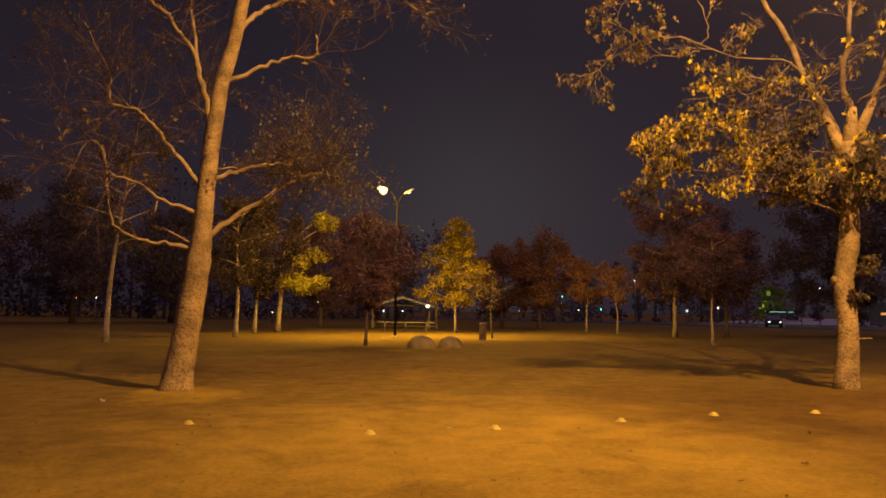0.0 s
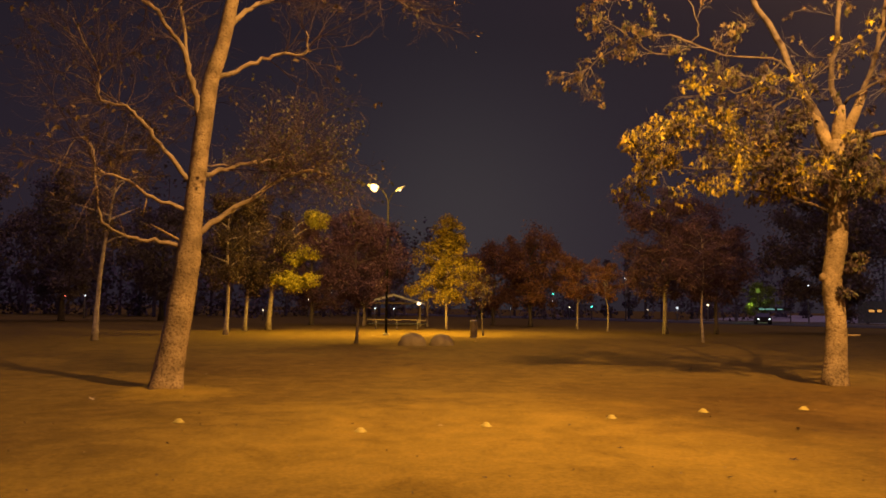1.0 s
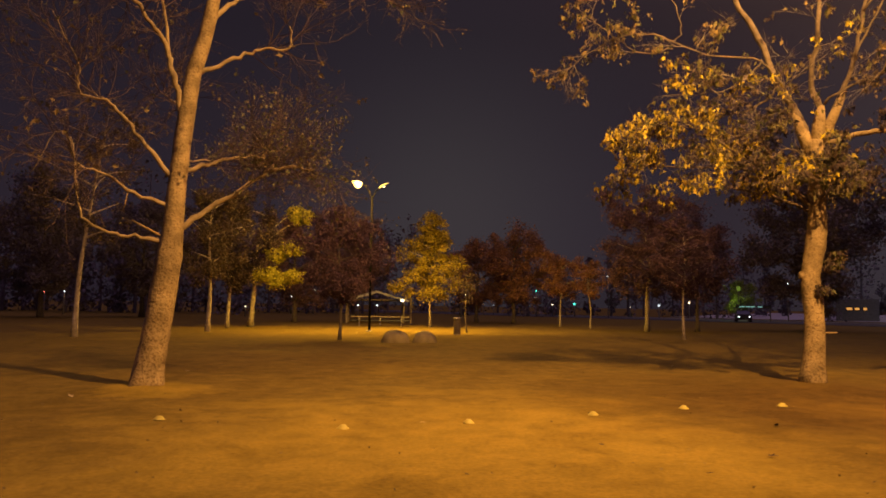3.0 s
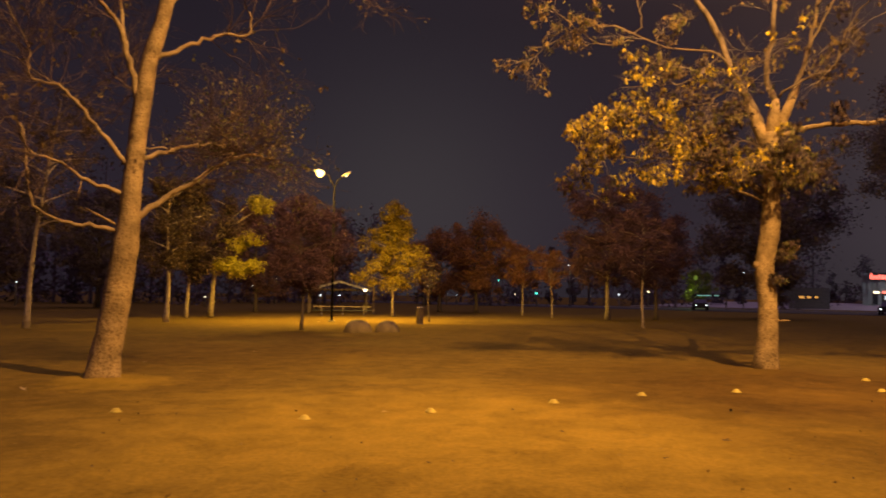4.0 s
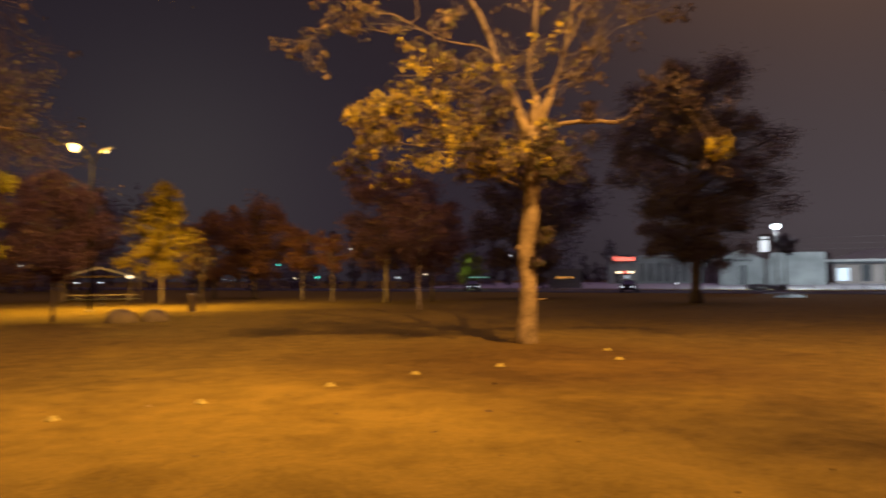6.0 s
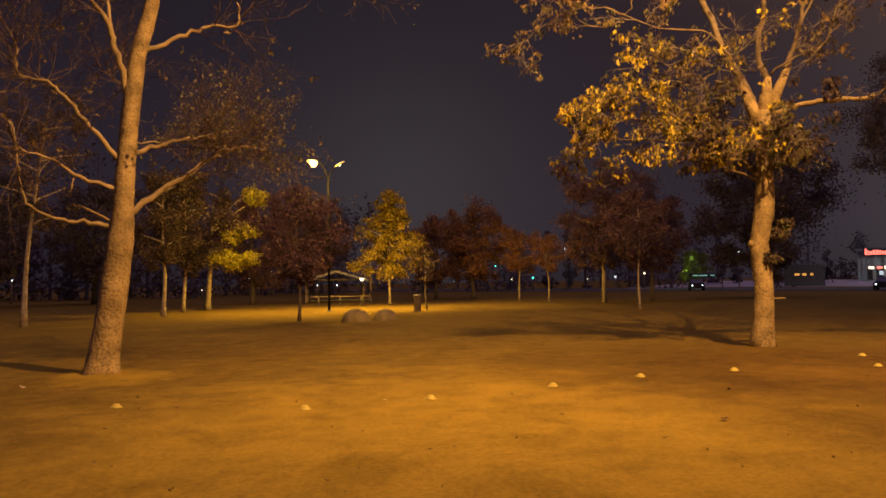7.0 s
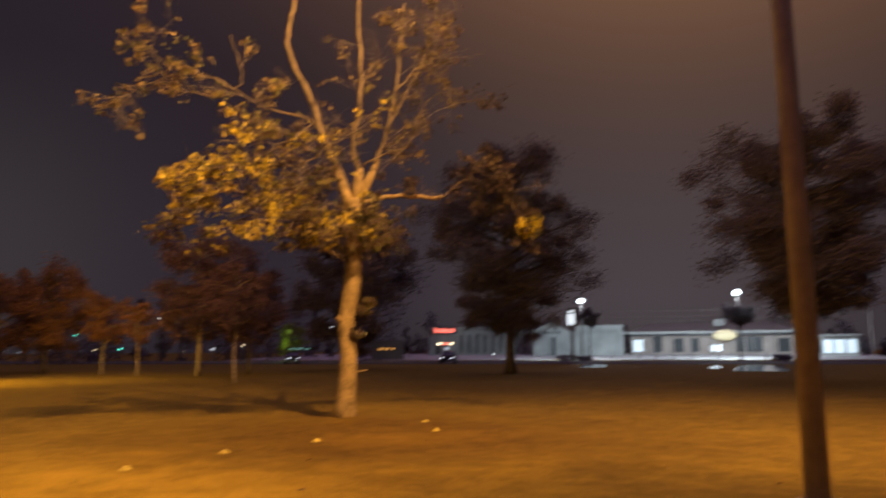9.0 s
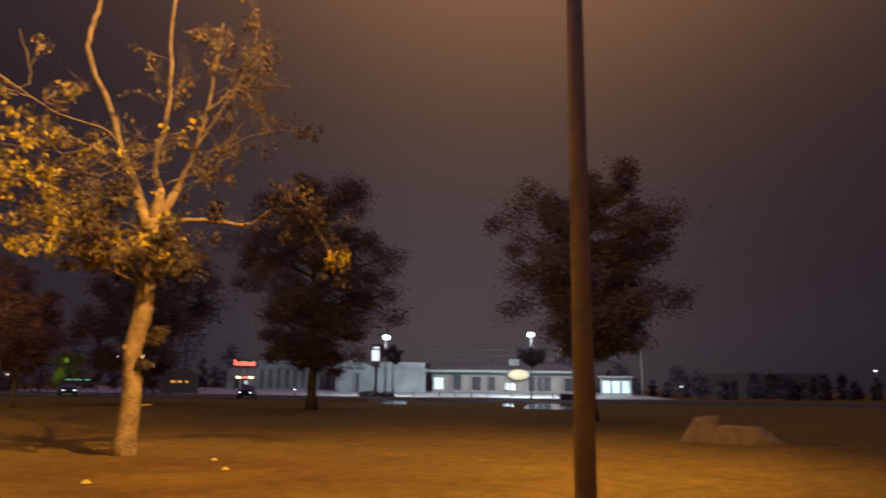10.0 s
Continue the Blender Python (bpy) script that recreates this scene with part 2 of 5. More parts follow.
def bark_material():
    """Pale plane-tree bark, flaking in dark plates that grow denser towards the foot."""
    m = bpy.data.materials.new("plane_bark")
    m.use_nodes = True
    n, l = m.node_tree.nodes, m.node_tree.links
    b = n["Principled BSDF"]
    co, mp = n.new("ShaderNodeTexCoord"), n.new("ShaderNodeMapping")
    mp.inputs["Scale"].default_value = (1, 1, 1.05)
    l.new(co.outputs["Object"], mp.inputs[0])
    big, vor, fine = n.new("ShaderNodeTexNoise"), n.new("ShaderNodeTexVoronoi"), n.new("ShaderNodeTexNoise")
    big.inputs["Scale"].default_value, big.inputs["Detail"].default_value = 3.2, 6
    vor.inputs["Scale"].default_value = 16
    fine.inputs["Scale"].default_value, fine.inputs["Detail"].default_value = 24, 8
    for t in (big, vor, fine):
        l.new(mp.outputs[0], t.inputs["Vector"])
    r1, r2 = n.new("ShaderNodeValToRGB"), n.new("ShaderNodeValToRGB")
    r1.color_ramp.elements[0].position, r1.color_ramp.elements[0].color = 0.34, (0.170, 0.122, 0.056, 1)
    r1.color_ramp.elements[1].position, r1.color_ramp.elements[1].color = 0.66, (0.355, 0.260, 0.122, 1)
    l.new(big.outputs["Fac"], r1.inputs[0])
    r2.color_ramp.elements[0].position, r2.color_ramp.elements[0].color = 0.37, (0.46, 0.39, 0.34, 1)
    r2.color_ramp.elements[1].position, r2.color_ramp.elements[1].color = 0.45, (1, 1, 1, 1)
    sep_z, slope, plates = n.new("ShaderNodeSeparateXYZ"), n.new("ShaderNodeMapRange"), n.new("ShaderNodeMath")
    l.new(co.outputs["Object"], sep_z.inputs[0])
    l.new(sep_z.outputs["Z"], slope.inputs["Value"])
    for key, val in (("From Min", 0.0), ("From Max", 3.0), ("To Min", -0.045), ("To Max", 0.0)):
        slope.inputs[key].default_value = val
    l.new(fine.outputs["Fac"], plates.inputs[0])
    l.new(slope.outputs[0], plates.inputs[1])
    l.new(plates.outputs[0], r2.inputs[0])
    mx = n.new("ShaderNodeMixRGB")
    mx.blend_type, mx.inputs[0].default_value = "MULTIPLY", 0.75
    l.new(r1.outputs[0], mx.inputs[1])
    l.new(r2.outputs[0], mx.inputs[2])
    l.new(mx.outputs[0], b.inputs["Base Color"])
    b.inputs["Roughness"].default_value = 0.8
    b.inputs["Specular IOR Level"].default_value = 0.2
    ad = n.new("ShaderNodeMath")
    ad.operation = "ADD"
    l.new(vor.outputs["Distance"], ad.inputs[0])
    l.new(fine.outputs["Fac"], ad.inputs[1])
    bp = n.new("ShaderNodeBump")
    bp.inputs["Strength"].default_value, bp.inputs["Distance"].default_value = 0.45, 0.025
    l.new(ad.outputs[0], bp.inputs["Height"])
    l.new(bp.outputs[0], b.inputs["Normal"])
    return m


TURF, BARK = ground_material(), bark_material()
BARK_MID = material("grey_limb_bark", (0.155, 0.113, 0.056), (0.38, 0.285, 0.145), 5, 0.85, 0.5, 26)
# upper limbs coloured darker than the trunk to imitate leaf shade
BARK_SHADED = material("shaded_limb_bark", (0.055, 0.039, 0.024), (0.155, 0.115, 0.070), 5, 0.85, 0.4, 30)
BARK_FAR = material("young_bark", (0.16, 0.12, 0.09), (0.42, 0.35, 0.27), 6, 0.85, 0.3, 40)
BARK_DARK = material("dark_bark", (0.05, 0.04, 0.03), (0.14, 0.11, 0.085), 6, 0.9, 0.3, 40)
TWIG_PALE = material("pale_twig_bark", (0.10, 0.075, 0.050), (0.24, 0.19, 0.13), 5, 0.85, 0.0)
TWIG = material("twig_bark", (0.052, 0.034, 0.026), (0.125, 0.083, 0.058), 5, 0.85, 0.0)
LEAF_GOLD = material("golden_leaf", (0.24, 0.182, 0.009), (0.62, 0.490, 0.026), 3, 0.5, 0.0, through_light=0.22, per_piece=True)
LEAF_DULL = material("withered_leaf", (0.085, 0.058, 0.022), (0.25, 0.178, 0.056), 3, 0.65, 0.0, through_light=0.2, per_piece=True)
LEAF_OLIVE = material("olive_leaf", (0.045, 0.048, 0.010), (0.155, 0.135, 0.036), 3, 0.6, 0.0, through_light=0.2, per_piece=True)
LEAF_YELLOW = material("yellow_leaf", (0.10, 0.070, 0.007), (0.29, 0.215, 0.018), 2, 0.55, 0.0, through_light=0.25, per_piece=True)
LEAF_LIME = material("yellow_green_leaf", (0.20, 0.18, 0.016), (0.48, 0.43, 0.05), 2, 0.55, 0.0, through_light=0.25, per_piece=True)
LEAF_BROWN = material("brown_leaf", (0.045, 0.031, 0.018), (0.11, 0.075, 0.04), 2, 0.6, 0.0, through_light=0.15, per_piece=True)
# leaf colour lowered for foliage that stands in dim light
LEAF_DIM = material("dimmed_leaf", (0.026, 0.017, 0.016), (0.055, 0.033, 0.030), 2, 0.7, 0.0, per_piece=True)
LEAF_RED = material("dark_red_leaf", (0.078, 0.042, 0.046), (0.150, 0.082, 0.086), 2, 0.65, 0.0, through_light=0.08, per_piece=True)
LEAF_RUST = material("rust_leaf", (0.115, 0.056, 0.030), (0.29, 0.142, 0.065), 2, 0.65, 0.0, through_light=0.15, per_piece=True)
LEAF_DARK = material("dark_leaf", (0.100, 0.080, 0.092), (0.170, 0.136, 0.152), 2, 0.7, 0.0, per_piece=True)
LEAF_GREEN = material("green_leaf", (0.12, 0.14, 0.03), (0.36, 0.38, 0.08), 2, 0.6, 0.0, through_light=0.2, per_piece=True)
STEEL = material("painted_steel", (0.15, 0.13, 0.125), (0.25, 0.22, 0.21), 5, 0.5, 0.05, 60, 0.3)
GALV = material("galvanised_steel", (0.28, 0.28, 0.27), (0.46, 0.45, 0.43), 5, 0.45, 0.05, 60, 0.6)
STONE = material("granite_boulder", (0.13, 0.098, 0.056), (0.27, 0.205, 0.115), 2.2, 0.9, 0.8, 22)
STONE_BROWN = material("mossy_boulder", (0.16, 0.12, 0.048), (0.28, 0.215, 0.085), 2.2, 0.9, 0.8, 22)
CONE = material("yellow_plastic", (0.34, 0.27, 0.035), (0.48, 0.38, 0.06), 6, 0.45, 0.03, 60)
TIMBER = material("weathered_timber", (0.13, 0.10, 0.07), (0.28, 0.22, 0.16), 3, 0.8, 0.2, 30, stretch=(1, 1, 0.2))
ROOFING = material("roof_shingle", (0.10, 0.085, 0.075), (0.20, 0.17, 0.15), 4, 0.9, 0.3, 30)
CONCRETE = material("pale_concrete", (0.28, 0.28, 0.265), (0.44, 0.43, 0.41), 0.5, 0.85, 0.1, 8)
OLD_PAVING = material("worn_grey_paving", (0.055, 0.056, 0.050), (0.12, 0.12, 0.105), 0.5, 0.9, 0.15, 12)
ASPHALT = material("asphalt", (0.030, 0.030, 0.031), (0.065, 0.063, 0.062), 0.6, 0.8, 0.2, 25)
WATER = material("still_water", (0.012, 0.012, 0.014), (0.02, 0.02, 0.022), 1, 0.06, 0.0, specular=0.5)
STUCCO = material("grey_stucco", (0.19, 0.195, 0.19), (0.36, 0.365, 0.35), 0.35, 0.9, 0.2, 15)
STUCCO_DARK = material("dark_grey_stucco", (0.10, 0.10, 0.097), (0.19, 0.19, 0.182), 0.35, 0.9, 0.2, 15)
STUCCO_PINK = material("beige_stucco", (0.25, 0.20, 0.18), (0.42, 0.35, 0.31), 0.35, 0.9, 0.2, 15)
PAINT_DARK = material("dark_paint", (0.02, 0.022, 0.025), (0.05, 0.05, 0.055), 1, 0.4, 0.02)
# near-black without sheen, to keep the far pole dark beside its lamps
PAINT_BLACK = material("unlit_black_paint", (0.004, 0.004, 0.004), (0.012, 0.011, 0.010), 9, 0.9, 0.05, 60, specular=0.0)
PALE_PAINT = material("pale_paint", (0.62, 0.60, 0.56), (0.78, 0.76, 0.72), 5, 0.6, 0.03, 60)
POLE_PAINT = material("grey_pole_paint", (0.32, 0.28, 0.275), (0.47, 0.41, 0.395), 5, 0.6, 0.05, 60)
CAR_PAINT = material("grey_car_paint", (0.07, 0.07, 0.08), (0.11, 0.11, 0.12), 1, 0.25, 0.0, metal=0.4)
RUBBER = material("rubber", (0.012, 0.012, 0.012), (0.025, 0.025, 0.025), 8, 0.8, 0.1)
BIN_PAINT = material("brown_bin_paint", (0.055, 0.038, 0.025), (0.12, 0.085, 0.055), 6, 0.6, 0.1)
SODIUM_GLASS = glow("lit_sodium_glass", (1.0, 0.76, 0.38), 3.2)
COOL_GLASS = glow("lit_white_glass", (0.86, 0.93, 1.0), 3.0)
WHITE_GLOW = glow("lit_window", (0.85, 0.93, 1.0), 1.1)
WARM_GLOW = glow("lit_warm_glass", (1.0, 0.80, 0.50), 3.0)
ORANGE_GLOW = glow("lit_orange_sign", (1.0, 0.45, 0.10), 0.7)
RED_GLOW = glow("lit_red_sign", (1.0, 0.17, 0.12), 2.2)
TEAL_GLOW = glow("lit_green_signal", (0.10, 1.0, 0.75), 2.4)
TURQUOISE_GLOW = glow("lit_turquoise_panel", (0.45, 0.95, 0.85), 0.35)
LIME_GLOW = glow("lit_lime_panel", (0.55, 0.85, 0.12), 0.16)
SHOP_GLOW = glow("lit_shop_glass", (0.82, 0.92, 1.0), 0.5)
YELLOW_SIGN = glow("lit_cream_sign", (0.95, 0.80, 0.48), 0.22)


# ---- shapes ----
def link_mesh(name, verts, faces, mat, parent=None, label="", smooth=False):
    me = bpy.data.meshes.new(name)
    me.from_pydata(verts, [], faces)
    me.materials.append(mat)
    if smooth:
        me.polygons.foreach_set("use_smooth", [True] * len(me.polygons))
    me.update()
    ob = new(name, me)
    if parent is not None:
        ob.parent = parent
    return tagged(ob, label)


def part(name, bm, mat, parent=None, label="", smooth=False):
    me = bpy.data.meshes.new(name)
    bmesh.ops.recalc_face_normals(bm, faces=bm.faces)
    bm.to_mesh(me)
    bm.free()
    me.materials.append(mat)
    if smooth:
        me.polygons.foreach_set("use_smooth", [True] * len(me.polygons))
    ob = new(name, me)
    if parent is not None:
        ob.parent = parent
    return tagged(ob, label)


def thing(name, place, label, category, group="", kind="", turn=0.0):
    ob = new(name)
    ob.empty_display_size = 0.2
    ob.location, ob.rotation_euler = place, (0, 0, radians(turn))
    return tagged(ob, label, category, group, kind)


def box(sx, sy, sz, x=0, y=0, z=0, bevel=0.0, bm=None):
    """A bevelled block that stands on z."""
    own = bm is None
    b = bmesh.new() if own else bm
    made = bmesh.ops.create_cube(b, size=1.0, matrix=Matrix.Translation((x, y, z + sz / 2)) @ Matrix.Diagonal((sx, sy, sz, 1)))
    if bevel:
        edges = list({e for v in made["verts"] for e in v.link_edges})
        bmesh.ops.bevel(b, geom=edges, offset=bevel, segments=2, affect="EDGES")
    return b


def lathe(profile, sides=20, bm=None, place=(0, 0, 0)):
    """A body turned from (radius, z) pairs."""
    b = bmesh.new() if bm is None else bm
    rings = []
    for r, z in profile:
        rings.append([b.verts.new((place[0] + r * math.cos(2 * math.pi * k / sides), place[1] + r * math.sin(2 * math.pi * k / sides), place[2] + z)) for k in range(sides)])
    for a, c in zip(rings, rings[1:]):
        for k in range(sides):
            b.faces.new((a[k], a[(k + 1) % sides], c[(k + 1) % sides], c[k]))
    b.faces.new(rings[0][::-1])
    b.faces.new(rings[-1])
    return b


def smooth_line(points, steps):
    """Catmull-Rom through the points."""
    p = [Vector(q) for q in points]
    p = [2 * p[0] - p[1]] + p + [2 * p[-1] - p[-2]]
    out = []
    for i in range(1, len(p) - 2):
        for s in range(steps):
            t = s / steps
            a, b, c, d = p[i - 1], p[i], p[i + 1], p[i + 2]
            out.append(0.5 * (2 * b + (c - a) * t + (2 * a - 5 * b + 4 * c - d) * t * t + (3 * b - a - 3 * c + d) * t ** 3))
    return out + [p[-2]]


def add_tube(verts, faces, pts, radii, sides, rng=None, rough=0.0):
    start = len(verts)
    side = None
    for i, q in enumerate(pts):
        way = (pts[min(i + 1, len(pts) - 1)] - pts[max(i - 1, 0)]).normalized()
        if side is None:
            side = way.orthogonal().normalized()
        side = (side - way * side.dot(way)).normalized()
        up = way.cross(side)
        for k in range(sides):
            a = 2 * math.pi * k / sides
            r = radii[i] * (1 + (rough * (rng.random() - 0.5) if rng else 0))
            verts.append(q + (side * math.cos(a) + up * math.sin(a)) * r)
    for i in range(len(pts) - 1):
        for k in range(sides):
            a, b = start + i * sides + k, start + i * sides + (k + 1) % sides
            faces.append((a, b, b + sides, a + sides))
    faces.append(tuple(start + k for k in range(sides))[::-1])
    faces.append(tuple(start + (len(pts) - 1) * sides + k for k in range(sides)))


LOBES = [(0.0, 0.0), (0.30, -0.16), (0.13, 0.14), (0.58, 0.40), (0.15, 0.40), (0.20, 0.58), (0.0, 1.0), (-0.20, 0.58), (-0.15, 0.40), (-0.58, 0.40), (-0.13, 0.14), (-0.30, -0.16)]


def add_leaf(verts, faces, place, size, rng, lobed, droop=0.4):
    """One leaf: five-lobed and folded along its rib, or a small folded diamond where it is seen from afar."""
    wide = 1.0 - 0.45 * droop
    way = Vector((wide * rng.uniform(-1, 1), wide * rng.uniform(-1, 1), rng.uniform(-1, 0.7) - droop)).normalized()
    side = way.cross(Vector((rng.uniform(-1, 1), rng.uniform(-1, 1), rng.uniform(-1, 1)))).normalized()
    up = way.cross(side)
    s = len(verts)
    if lobed:
        for x, y in LOBES:
            verts.append(place + size * (side * x + way * y + up * ((0.30 + 0.35 * droop) * abs(x) - 0.12 * y * y)))
        faces.append((s, s + 1, s + 2, s + 3, s + 4, s + 5, s + 6))
        faces.append((s, s + 6, s + 7, s + 8, s + 9, s + 10, s + 11))
    else:
        for x, y in ((0, 0), (0.42, 0.45), (0, 1), (-0.42, 0.45)):
            verts.append(place + size * (side * x + way * y + up * 0.3 * abs(x)))
        faces.append((s, s + 1, s + 2))
        faces.append((s, s + 2, s + 3))


def leaf_cloud(places, size, seed, droop=0.3):
    """Many small folded leaves, one at each place: corners and faces for one mesh."""
    r = np.random.RandomState(seed)
    q = np.array(places, dtype=float).reshape(-1, 3)
    n = len(q)
    way = r.uniform(-1, 1, (n, 3)) * (1, 1, 0.85) - (0, 0, 0.15 + droop)
    way /= np.linalg.norm(way, axis=1)[:, None]
    side = np.cross(way, r.uniform(-1, 1, (n, 3)))
    side /= np.linalg.norm(side, axis=1)[:, None] + 1e-9
    up = np.cross(way, side)
    big = (size * r.uniform(0.6, 1.2, n))[:, None]
    corner = [q + big * (side * x + way * y + up * 0.3 * abs(x)) for x, y in ((0, 0), (0.42, 0.45), (0, 1), (-0.42, 0.45))]
    k = np.arange(n)[:, None] * 4
    return np.stack(corner, 1).reshape(-1, 3).tolist(), np.concatenate([k + (0, 1, 2), k + (0, 2, 3)]).tolist()


def grow(rng, origin, way, length, radius, depth, out, tips, wander=0.35, lift=0.05):
    """A twig that wanders and forks; its line goes to out, leaf places to tips."""
    pts, q, w = [origin], origin.copy(), way.normalized()
    n = 4 if depth else 3
    for i in range(n):
        w = (w + Vector((rng.uniform(-1, 1), rng.uniform(-1, 1), rng.uniform(-1, 1))) * wander + Vector((0, 0, lift))).normalized()
        q = q + w * length / n
        pts.append(q.copy())
        if depth:
            for _ in range(rng.choice((1, 1, 2))):
                v = (w + Vector((rng.uniform(-1, 1), rng.uniform(-1, 1), rng.uniform(-0.8, 0.8))) * 0.9).normalized()
                grow(rng, q, v, length * rng.uniform(0.4, 0.65), radius * 0.55, depth - 1, out, tips, wander, lift)
        elif i:
            tips.append(q.copy())
    out.append((pts, [radius * (1 - 0.75 * i / n) for i in range(n + 1)]))


# ---- ground ----
def axis(lo, hi, step, far):
    a = list(np.arange(lo, hi + 0.01, step))
    g, d = step, 0.0
    while d < far:
        g *= 1.22
        d += g
        a.append(hi + d)
        a.insert(0, lo - d)
    return a


gx, gy = axis(-18, 30, 0.6, 900), axis(-6, 46, 0.6, 900)
TREE_L, TREE_R = Vector((-4.9, 13.66, 0)), Vector((8.56, 15.42, 0))


def height(x, y):
    r = math.hypot(x, y)
    fade = max(0.0, 1 - r / 70)
    z = 0.05 * fade * noise.noise(Vector((x * 0.22, y * 0.22, 3.0))) + 0.018 * fade * noise.noise(Vector((x * 0.9, y * 0.9, 7.0)))
    for foot in (TREE_L, TREE_R):
        z += 0.10 * math.exp(-((x - foot.x) ** 2 + (y - foot.y) ** 2) / 0.9)
    return z


g_verts = [(x, y, height(x, y)) for y in gy for x in gx]
g_faces = [(j * len(gx) + i, j * len(gx) + i + 1, (j + 1) * len(gx) + i + 1, (j + 1) * len(gx) + i) for j in range(len(gy) - 1) for i in range(len(gx) - 1)]
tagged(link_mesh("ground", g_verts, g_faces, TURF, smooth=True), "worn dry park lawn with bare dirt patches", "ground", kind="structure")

# road and paved yard on the town's side
TOWN = 52.0


def town(along, out, z=0.0):
    """A place by metres along the road (to the right) and out from the first stand."""
    a = radians(TOWN)
    return Vector((out * math.sin(a) + along * math.cos(a), out * math.cos(a) - along * math.sin(a), z))


def slab(name, along0, along1, out0, out1, z, thick, mat, label, category, kind="structure"):
    b = box(along1 - along0, out1 - out0, thick, 0, 0, -thick, bevel=min(0.02, thick / 3))
    ob = part(name, b, mat)
    ob.location = town((along0 + along1) / 2, (out0 + out1) / 2, z)
    ob.rotation_euler = (0, 0, radians(-TOWN))
    return tagged(ob, label, category, kind=kind)


slab("road", -260, 260, 84, 97, 0.03, 0.25, ASPHALT, "dark asphalt road beyond the lawn", "road")
slab("pavement", -260, 260, 97.3, 100, 0.16, 0.3, OLD_PAVING, "dull grey pavement along the road", "pavement")
slab("kerb", -260, 260, 97.0, 97.3, 0.17, 0.4, CONCRETE, "concrete kerb at the road's edge", "kerb")


def yard_z(p):
    """The yard climbs a little towards its buildings."""
    out = p.x * math.sin(radians(TOWN)) + p.y * math.cos(radians(TOWN))
    return 0.06 + 0.85 * min(1.0, max(0.0, (out - 118) / 32))


b = bmesh.new()
corners = [town(a, o) for a, o in ((-75, 118), (37, 118), (37, 156), (-75, 156))]
lo, hi = [b.verts.new((p.x, p.y, -0.3)) for p in corners], [b.verts.new((p.x, p.y, yard_z(p))) for p in corners]
b.faces.new(lo)
b.faces.new(hi)
for k in range(4):
    b.faces.new((lo[k], lo[(k + 1) % 4], hi[(k + 1) % 4], hi[k]))
tagged(part("parking_yard", b, CONCRETE), "pale concrete yard under white lamps", "pavement", kind="structure")


def puddle(az, d, wide, deep, seed):
    rng = random.Random(seed)
    n = 28
    def edge(v):
        return math.copysign(abs(v) ** 0.22, v)
    vs = [(0.5 * wide * edge(math.cos(2 * math.pi * k / n)) * rng.uniform(0.93, 1.05), 0.5 * deep * edge(math.sin(2 * math.pi * k / n)) * rng.uniform(0.9, 1.05), 0) for k in range(n)]
    ob = link_mesh("puddle", vs, [tuple(range(n))], WATER)
    ob.location, ob.rotation_euler = at(az, d, 0.03), (0, 0, radians(-az))
    return tagged(ob, "shallow still puddle that mirrors the lit yard", "puddle", "puddles", "structure")


puddle(59.75, 68, 4.0, 22, 1)
puddle(47.9, 74, 2.4, 14, 2)
puddle(56.7, 70, 1.0, 12, 3)


